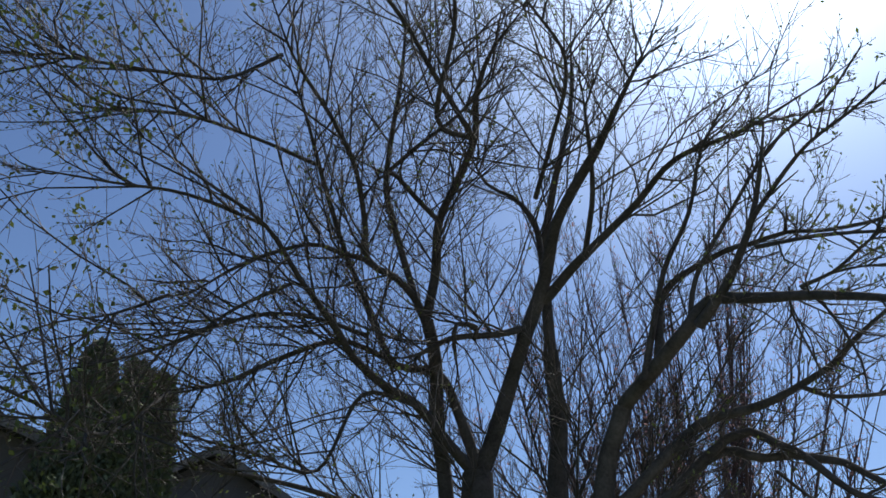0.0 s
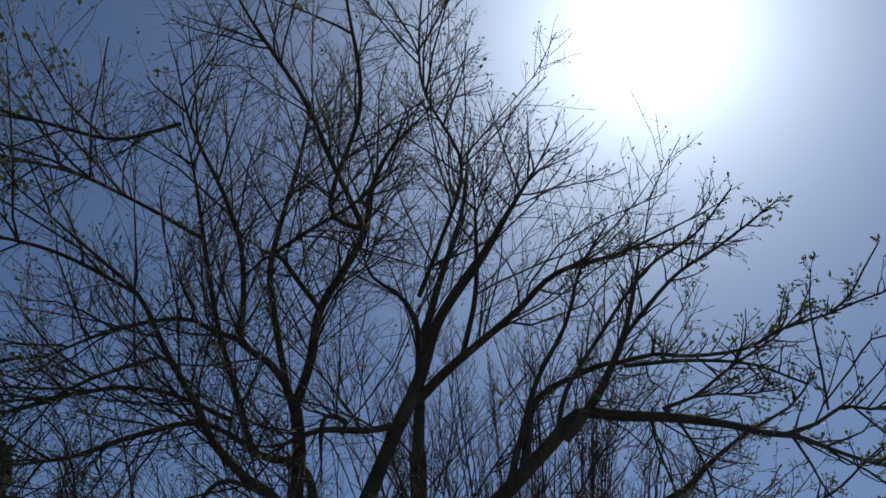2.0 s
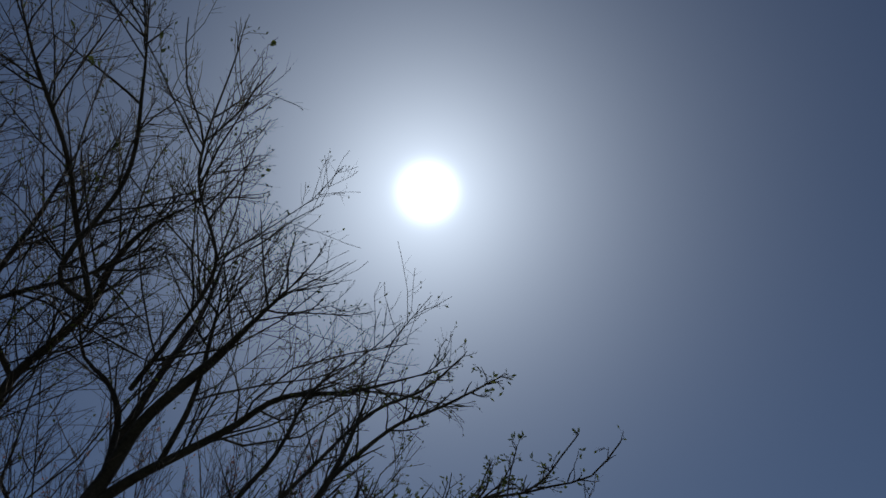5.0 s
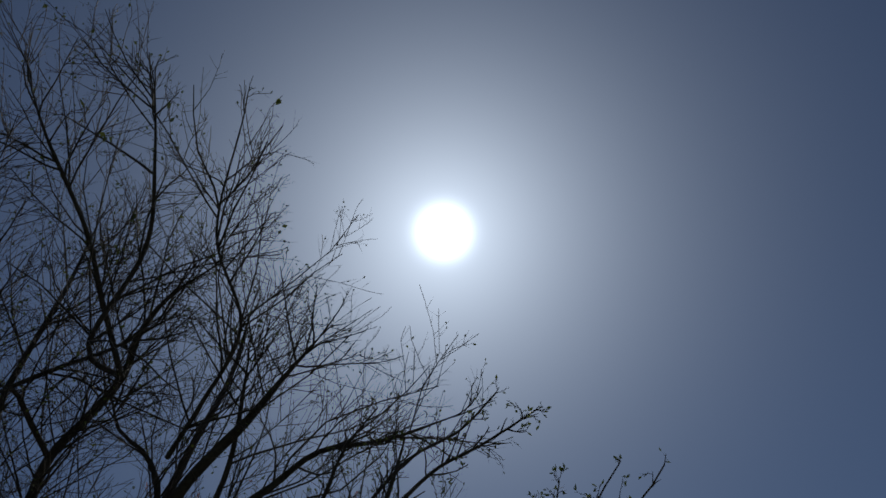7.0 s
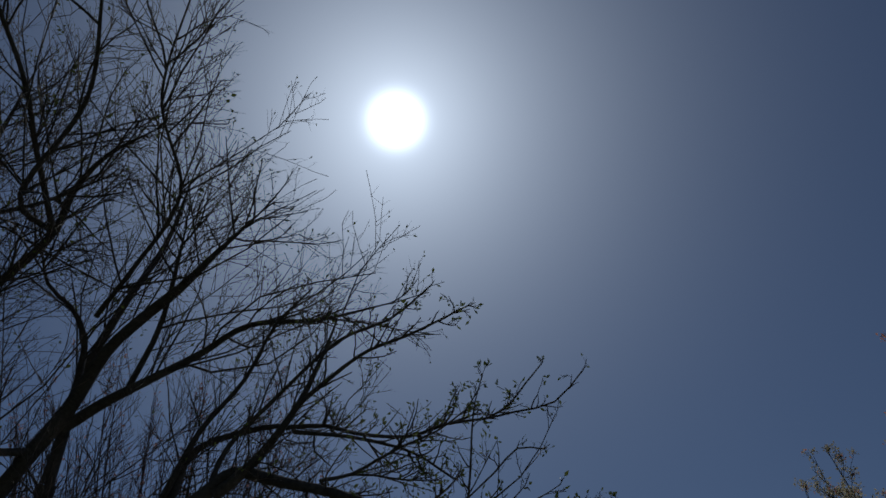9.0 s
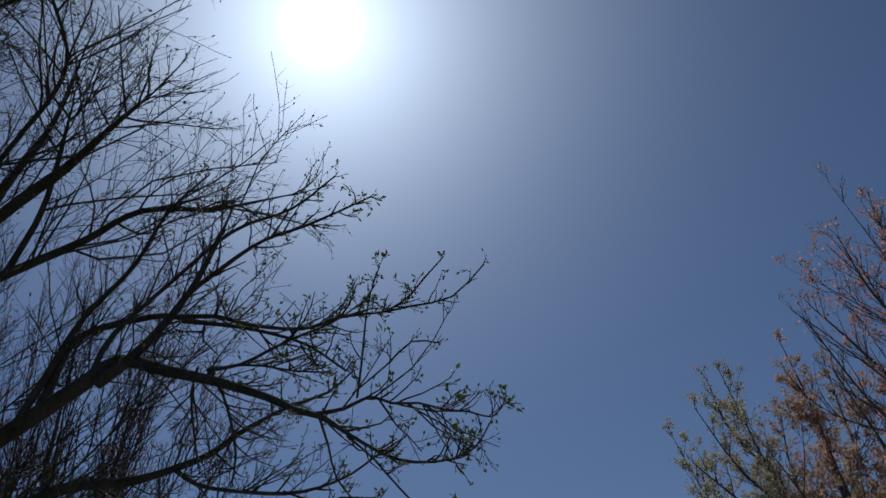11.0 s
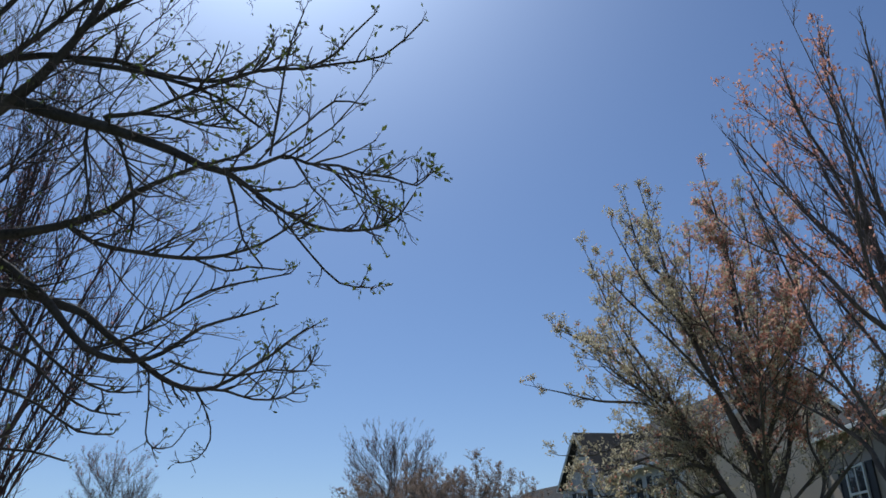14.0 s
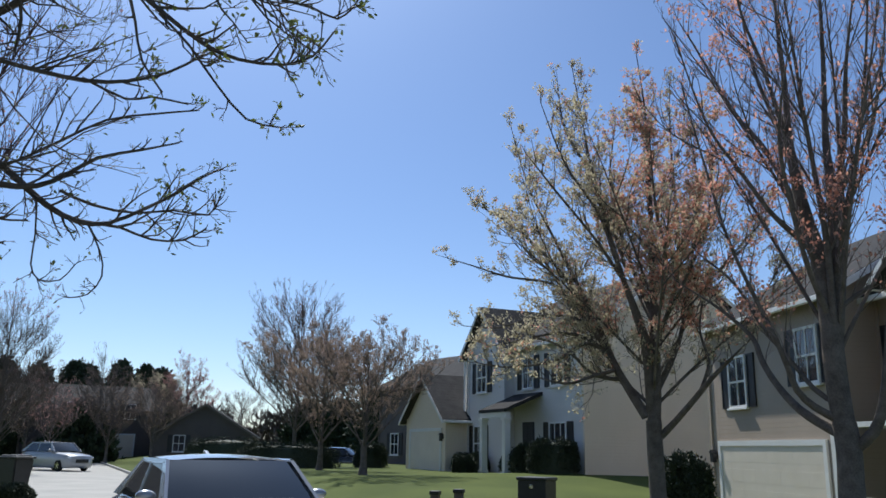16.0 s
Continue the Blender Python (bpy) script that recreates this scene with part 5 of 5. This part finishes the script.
def far_woods():
    """A bare, grey-brown wood along the far side, as one mass of upright twigs."""
    rng = np.random.default_rng(99)
    n = 26000
    u = rng.random(n)
    x = -75 + 105 * u
    y = 118 + rng.uniform(-5, 6, n) - 0.35 * np.abs(x + 10)
    top = 5.2 + 1.4 * np.sin(x * 0.31) + 0.9 * np.sin(x * 0.83 + 1) + 0.5 * np.sin(x * 2.1)
    z = 0.3 + top * rng.random(n) ** 0.8
    p = np.stack([x, y, z], 1)
    d = np.stack([rng.normal(size=n) * 0.35, rng.normal(size=n) * 0.35, np.ones(n)], 1)
    v, q = blades(p, d, 1.3, 0.12, rng)
    tagged(new("far_wood", mesh_from("far_wood", v, q, WOODS, False)), "grey-brown bare wood along the far horizon", "woodland", kind="stuff")


far_woods()


def hedge(name, label, x, y, rx, ry, h, seed, group=""):
    rng = np.random.default_rng(seed)
    z = ground_z(x, y)
    n = 5000
    p = rng.normal(size=(n, 3))
    p = unit(p)
    p[:, 2] = np.abs(p[:, 2])
    e = np.sign(p) * np.abs(p) ** 0.6
    lump = 1 + 0.08 * np.sin(p[:, 0:1] * 7 + seed) * np.sin(p[:, 1:2] * 6)
    q = e * np.array([rx, ry, h]) * 0.92 * lump * rng.uniform(0.85, 1.03, (n, 1))
    top = thing(name, label, "shrub", Matrix.Translation((x, y, z)), group)
    child("foliage", clump_mesh("foliage", q, p, 0.07, 0.025, HEDGE, rng, np.zeros(3), 2), top, kind="stuff")
    bm = bmesh.new()
    bmesh.ops.create_icosphere(bm, subdivisions=3, radius=1.0)
    for v in bm.verts:
        c = v.co
        v.co = Vector([math.copysign(abs(k) ** 0.6, k) for k in c])
        v.co = Vector((v.co.x * rx * 0.84, v.co.y * ry * 0.84, max(v.co.z, 0) * h * 0.84))
    part("inner_foliage", bm, HEDGE, top)
    stem = boxed(-0.05, -0.05, -0.1, 0.05, 0.05, 0.2)
    part("stem", stem, BARK, top)


hedge("round_shrub", "dark clipped round evergreen shrub beside a driveway", 5.29, 18.62, 0.56, 0.56, 1.5, 81)
for i, (k, w, h) in enumerate(((0.6, 1.0, 1.3), (2.0, 0.9, 1.1), (3.4, 0.6, 0.75), (5.6, 0.5, 0.7), (6.8, 0.5, 0.8), (8.2, 0.45, 0.8))):
    p = Vector((5.35, 30.8, 0)) + Vector((-0.399, 0.917, 0)) * k - Vector((0.917, 0.399, 0)) * 1.0
    if i in (3,):
        p -= Vector((0.917, 0.399, 0)) * 1.2
    hedge("foundation_shrub", "dark evergreen shrub along a house front", p.x, p.y, w, 0.55, h, 82 + i, "shrubs along the house front")
hedge("low_shrub", "low dark shrub beside the kerb and bin", -10.95, 22.1, 0.7, 0.5, 0.45, 94)
hedge("foundation_shrub", "dark evergreen shrub beside a garage", -3.4, 44.0, 0.9, 0.6, 1.3, 95)
hedge("foundation_shrub", "low dark hedge at the end of a lawn", -7.0, 40.0, 2.6, 0.6, 1.2, 96)
hedge("foundation_shrub", "dark shrub along a far lawn", -11.5, 47.0, 2.6, 0.8, 1.5, 97)


# ---------------- cars ----------------
def car(label, m, paint, length=4.7, width=1.82, height=1.45, suv=False):
    """Local frame: front towards -y, middle at the origin, wheels on z = 0."""
    c = thing("car", label, "car", m)
    L, W, H = length, width / 2, height
    belt = 0.66 * H
    hood = 0.62 * H
    # lower body: cross-sections from front to rear: (y, half width, top, bottom)
    st = [(-L / 2, 0.62 * W, 0.5 * H, 0.3), (-L / 2 + 0.12, 0.84 * W, 0.535 * H, 0.2), (-L / 2 + 0.5, 0.96 * W, hood - 0.05, 0.18), (-L * 0.24, W, hood + 0.02, 0.18), (-L * 0.17, W, belt - 0.01, 0.18), (0.0, W, belt, 0.18),
          (L * 0.25, W, belt + 0.02, 0.18), (L * 0.36, 0.98 * W, belt + 0.02, 0.2), (L / 2 - 0.1, 0.88 * W, belt - 0.03, 0.25), (L / 2, 0.76 * W, belt - 0.14, 0.38)]
    bm = bmesh.new()
    rings = []
    for y, w, top, bot in st:
        mid = (top + bot) / 2 + 0.06
        sec = [(-w * 0.9, bot), (-w, bot + 0.12), (-w, mid), (-w * 0.97, top - 0.07), (-w * 0.86, top - 0.005), (-w * 0.4, top + 0.025), (0, top + 0.035), (w * 0.4, top + 0.025), (w * 0.86, top - 0.005), (w * 0.97, top - 0.07), (w, mid), (w, bot + 0.12), (w * 0.9, bot)]
        rings.append([bm.verts.new((x, y, z)) for x, z in sec])
    for a, b in zip(rings, rings[1:]):
        for i in range(len(a) - 1):
            bm.faces.new((a[i], a[i + 1], b[i + 1], b[i]))
        bm.faces.new((a[-1], a[0], b[0], b[-1]))
    bm.faces.new(rings[0][::-1])
    bm.faces.new(rings[-1])
    bmesh.ops.recalc_face_normals(bm, faces=bm.faces)
    body = part("body", bm, paint, c, smooth=True)
    # greenhouse: stations of the side outline
    y0, y1, y2, y3 = -L * 0.2, -L * 0.06, L * (0.3 if suv else 0.16), L * (0.47 if suv else 0.36)
    wb, wt = W * 0.93, W * 0.78
    zb, zt = belt + 0.01, H - 0.03

    def quad(name, pts, mat, parent, thick=0.012, lab="", smooth=False):
        b = bmesh.new()
        vs = [b.verts.new(p) for p in pts]
        f = b.faces.new(vs)
        f.normal_update()
        r = bmesh.ops.extrude_face_region(b, geom=[f])
        n = f.normal.copy()
        for v in r["geom"]:
            if isinstance(v, bmesh.types.BMVert):
                v.co -= n * thick
        bmesh.ops.recalc_face_normals(b, faces=b.faces)
        return part(name, b, mat, parent, lab, smooth)

    # roof panel, crowned
    bm = bmesh.new()
    nx, ny = 8, 8
    g = []
    for j in range(ny + 1):
        y = y1 - 0.06 + (y2 - y1 + 0.12) * j / ny
        arch = 0.035 * (1 - (2 * j / ny - 1) ** 2)
        g.append([bm.verts.new((wt * 1.02 * (2 * i / nx - 1), y, zt - 0.015 + arch + 0.045 * (1 - (2 * i / nx - 1) ** 2))) for i in range(nx + 1)])
    for j in range(ny):
        for i in range(nx):
            bm.faces.new((g[j][i], g[j][i + 1], g[j + 1][i + 1], g[j + 1][i]))
    part("roof", bm, paint, c, smooth=True)
    # windscreen bowed forwards
    def screen(name, ya, za, wa, yb, zb2, wb2, bow, lab):
        b = bmesh.new()
        rows = []
        for j in range(5):
            t = j / 4
            w, y, z = wa + (wb2 - wa) * t, ya + (yb - ya) * t, za + (zb2 - za) * t
            rows.append([b.verts.new((w * (2 * i / 10 - 1), y + bow * (1 - (2 * i / 10 - 1) ** 2) * (1 - 0.35 * t), z + 0.015 * math.sin(t * 3.14))) for i in range(11)])
        for j in range(4):
            for i in range(10):
                b.faces.new((rows[j][i], rows[j][i + 1], rows[j + 1][i + 1], rows[j + 1][i]))
        return part(name, b, CAR_GLASS, c, lab, True)

    screen("windscreen", y0, zb + 0.01, wb * 0.95, y1 - 0.04, zt, wt * 0.96, -0.14, "sky-reflecting windscreen")
    screen("rear_window", y3, zb + 0.03, wb * 0.92, y2 + 0.04, zt, wt * 0.94, 0.12, "dark rear window")
    for sg in (-1, 1):
        ym = (y1 + y2) / 2 + 0.05
        a = lambda t, y: (sg * (wb + (wt - wb) * t), y, zb + (zt - zb) * t)
        quad("front_side_window", [a(0.03, y0 + 0.22), a(0.03, ym), a(0.9, ym), a(0.9, y1 + 0.03)], CAR_GLASS, c, 0.01)
        quad("rear_side_window", [a(0.03, ym + 0.07), a(0.03, y3 - 0.3), a(0.9, y2 - 0.02), a(0.9, ym + 0.07)], CAR_GLASS, c, 0.01)
        for nm, p in (("front_pillar", [(y0 - 0.05, 0), (y0 + 0.2, 0), (y1 + 0.03, 0.96), (y1 - 0.08, 1.0)]), ("middle_pillar", [(ym, 0), (ym + 0.07, 0), (ym + 0.07, 0.97), (ym, 0.97)]),
                      ("rear_pillar", [(y3 - 0.28, 0), (y3 + 0.03, 0), (y2 + 0.06, 1.0), (y2 - 0.03, 0.96)]), ("roof_rail", [(y1 - 0.04, 0.9), (y2 + 0.03, 0.9), (y2 + 0.03, 1.02), (y1 - 0.04, 1.02)])):
            quad(nm, [(sg * (wb + (wt - wb) * t + 0.012), y, zb + (zt - zb) * t) for y, t in p], paint, c, 0.04)
        # mirror
        b = bmesh.new()
        bmesh.ops.create_uvsphere(b, u_segments=12, v_segments=8, radius=1.0, matrix=Matrix.Translation((sg * (W + 0.06), y0 + 0.28, belt + 0.1)) @ Matrix.Diagonal((0.11, 0.08, 0.062, 1)))
        box(b, min(sg * (W - 0.1), sg * (W + 0.04)), y0 + 0.26, belt + 0.01, max(sg * (W - 0.1), sg * (W + 0.04)), y0 + 0.32, belt + 0.06)
        part("wing_mirror", b, paint, c, "", True)
        # lamps
        b = bmesh.new()
        bmesh.ops.create_uvsphere(b, u_segments=12, v_segments=8, radius=1.0, matrix=Matrix.Translation((sg * W * 0.72, -L / 2 + 0.17, 0.47 * H)) @ Matrix.Diagonal((0.2, 0.13, 0.08, 1)))
        part("headlight", b, LAMP_CLEAR, c, "clear headlight", True)
        b = bmesh.new()
        bmesh.ops.create_uvsphere(b, u_segments=12, v_segments=8, radius=1.0, matrix=Matrix.Translation((sg * W * 0.74, L / 2 - 0.1, 0.53 * H)) @ Matrix.Diagonal((0.17, 0.1, 0.09, 1)))
        part("tail_light", b, LAMP_RED, c, "red tail light", True)
        for y in (-L * 0.305, L * 0.29):
            b = bmesh.new()
            bmesh.ops.create_cone(b, cap_ends=True, segments=28, radius1=0.32, radius2=0.32, depth=0.2, matrix=Matrix.Translation((sg * (W - 0.09), y, 0.32)) @ Matrix.Rotation(radians(90), 4, "Y"))
            bmesh.ops.bevel(b, geom=[e for e in b.edges if len(e.link_faces) == 2 and e.calc_face_angle(0) > 1], offset=0.03, segments=2, affect="EDGES")
            wheel = part("wheel", b, RUBBER, c, "black tyre")
            b = bmesh.new()
            for k in range(5):
                t = k * 1.2566
                box(b, -0.02, -0.03, 0.03, 0.02, 0.03, 0.2)
                for v in b.verts[-8:]:
                    v.co = Matrix.Rotation(t, 3, "X") @ v.co
            bmesh.ops.create_cone(b, cap_ends=True, segments=20, radius1=0.05, radius2=0.05, depth=0.05, matrix=Matrix.Rotation(radians(90), 4, "Y"))
            bmesh.ops.transform(b, matrix=Matrix.Translation((sg * (W + 0.015), y, 0.32)), verts=b.verts)
            part("rim", b, CHROME, wheel, "silver spoked rim")
    part("grille", boxed(-0.45 * W, -L / 2 - 0.015, 0.3 * H, 0.45 * W, -L / 2 + 0.03, 0.42 * H, 0.01), PLASTIC, c, "black grille")
    for sg in (-1, 1):
        b = boxed(-0.3, -0.012, 0, 0.3, 0.012, 0.02)
        bmesh.ops.transform(b, matrix=Matrix.Translation((sg * 0.3 - 0.05, y0 - 0.1, zb + 0.05)) @ Matrix.Rotation(radians(8), 4, "Z"), verts=b.verts)
        part("wiper", b, PLASTIC, c, "black wiper")
    b = bmesh.new()
    prism(b, [(y2 - 0.25, H + 0.01), (y2 + 0.0, H + 0.0), (y2 - 0.02, H + 0.07), (y2 - 0.05, H + 0.07)], "x", -0.02, 0.02)
    part("roof_aerial", b, paint, c)
    return c


car("grey metallic sedan parked along the pale street", pose(-2.6, 10.5, 0.0, 0, 0, 31), CAR_SILVER)
car("pale grey crossover parked far down the street", pose(-22.1, 49.8, 0.0, 0, 0, 60), CAR_WHITE, 4.5, 1.85, 1.6, True)
car("dark car parked before the far brown house", pose(-6.0, 54.0, 0.1, 0, 0, 80), CAR_DARK, 4.6, 1.82, 1.5)


# ---------------- bins, letter boxes ----------------
def wheelie_bin(label, x, y, rz, h=1.05):
    b = thing("wheeled_bin", label, "bin", pose(x, y, ground_z(x, y) if ground_z(x, y) > 0 else 0.0, 0, 0, rz))
    bm = bmesh.new()
    lo = [bm.verts.new(p) for p in ((-0.24, -0.28, 0.06), (0.24, -0.28, 0.06), (0.24, 0.26, 0.06), (-0.24, 0.26, 0.06))]
    hi = [bm.verts.new(p) for p in ((-0.3, -0.36, h - 0.1), (0.3, -0.36, h - 0.1), (0.3, 0.34, h - 0.1), (-0.3, 0.34, h - 0.1))]
    bm.faces.new(lo[::-1])
    bm.faces.new(hi)
    for i in range(4):
        bm.faces.new((lo[i], lo[(i + 1) % 4], hi[(i + 1) % 4], hi[i]))
    bmesh.ops.bevel(bm, geom=list(bm.edges), offset=0.03, segments=2, affect="EDGES")
    part("bin_body", bm, PLASTIC, b)
    bm = boxed(-0.32, -0.4, h - 0.1, 0.32, 0.36, h - 0.04, 0.02)
    box(bm, -0.26, -0.3, h - 0.05, 0.26, 0.28, h, 0.02)
    part("lid", bm, PLASTIC, b)
    part("handle", boxed(-0.26, 0.36, h - 0.16, 0.26, 0.42, h - 0.1, 0.01), PLASTIC, b)
    for sx in (-0.27, 0.27):
        bm = bmesh.new()
        bmesh.ops.create_cone(bm, cap_ends=True, segments=18, radius1=0.12, radius2=0.12, depth=0.05, matrix=Matrix.Translation((sx, 0.26, 0.12)) @ Matrix.Rotation(radians(90), 4, "Y"))
        part("wheel", bm, RUBBER, b)


def utility_post(label, x, y, rz):
    """A short cable pedestal with a cap."""
    b = thing("utility_post", label, "utility post", pose(x, y, ground_z(x, y) - 0.04, 0, 0, rz), "utility posts on the lawn")
    part("post_body", boxed(-0.08, -0.08, 0, 0.08, 0.08, 0.46, 0.012), WOOD_POST, b)
    bm = boxed(-0.1, -0.1, 0.46, 0.1, 0.1, 0.54, 0.02)
    part("cap", bm, PLASTIC, b)
    part("access_plate", boxed(-0.06, -0.088, 0.1, 0.06, -0.079, 0.4), WOOD_POST, b)


def utility_box(label, x, y, rz):
    b = thing("utility_box", label, "utility box", pose(x, y, ground_z(x, y) - 0.03, 0, 0, rz))
    part("pad", boxed(-0.42, -0.4, 0, 0.42, 0.4, 0.08, 0.01), CONCRETE, b)
    part("cabinet", boxed(-0.34, -0.32, 0.08, 0.34, 0.32, 0.52, 0.02), PLASTIC, b)
    part("lid", boxed(-0.37, -0.35, 0.52, 0.37, 0.35, 0.6, 0.025), PLASTIC, b)
    part("latch", boxed(-0.04, -0.345, 0.36, 0.04, -0.32, 0.44, 0.005), CHROME, b)


wheelie_bin("black wheeled rubbish bin at the kerb", -11.5, 23.6, 65, 1.15)
utility_box("black utility box with a lid on the lawn", 2.27, 19.86, -30)
utility_post("short weathered utility post on the lawn", -0.05, 17.50, -20)
utility_post("short weathered utility post on the lawn", 0.42, 17.49, -20)
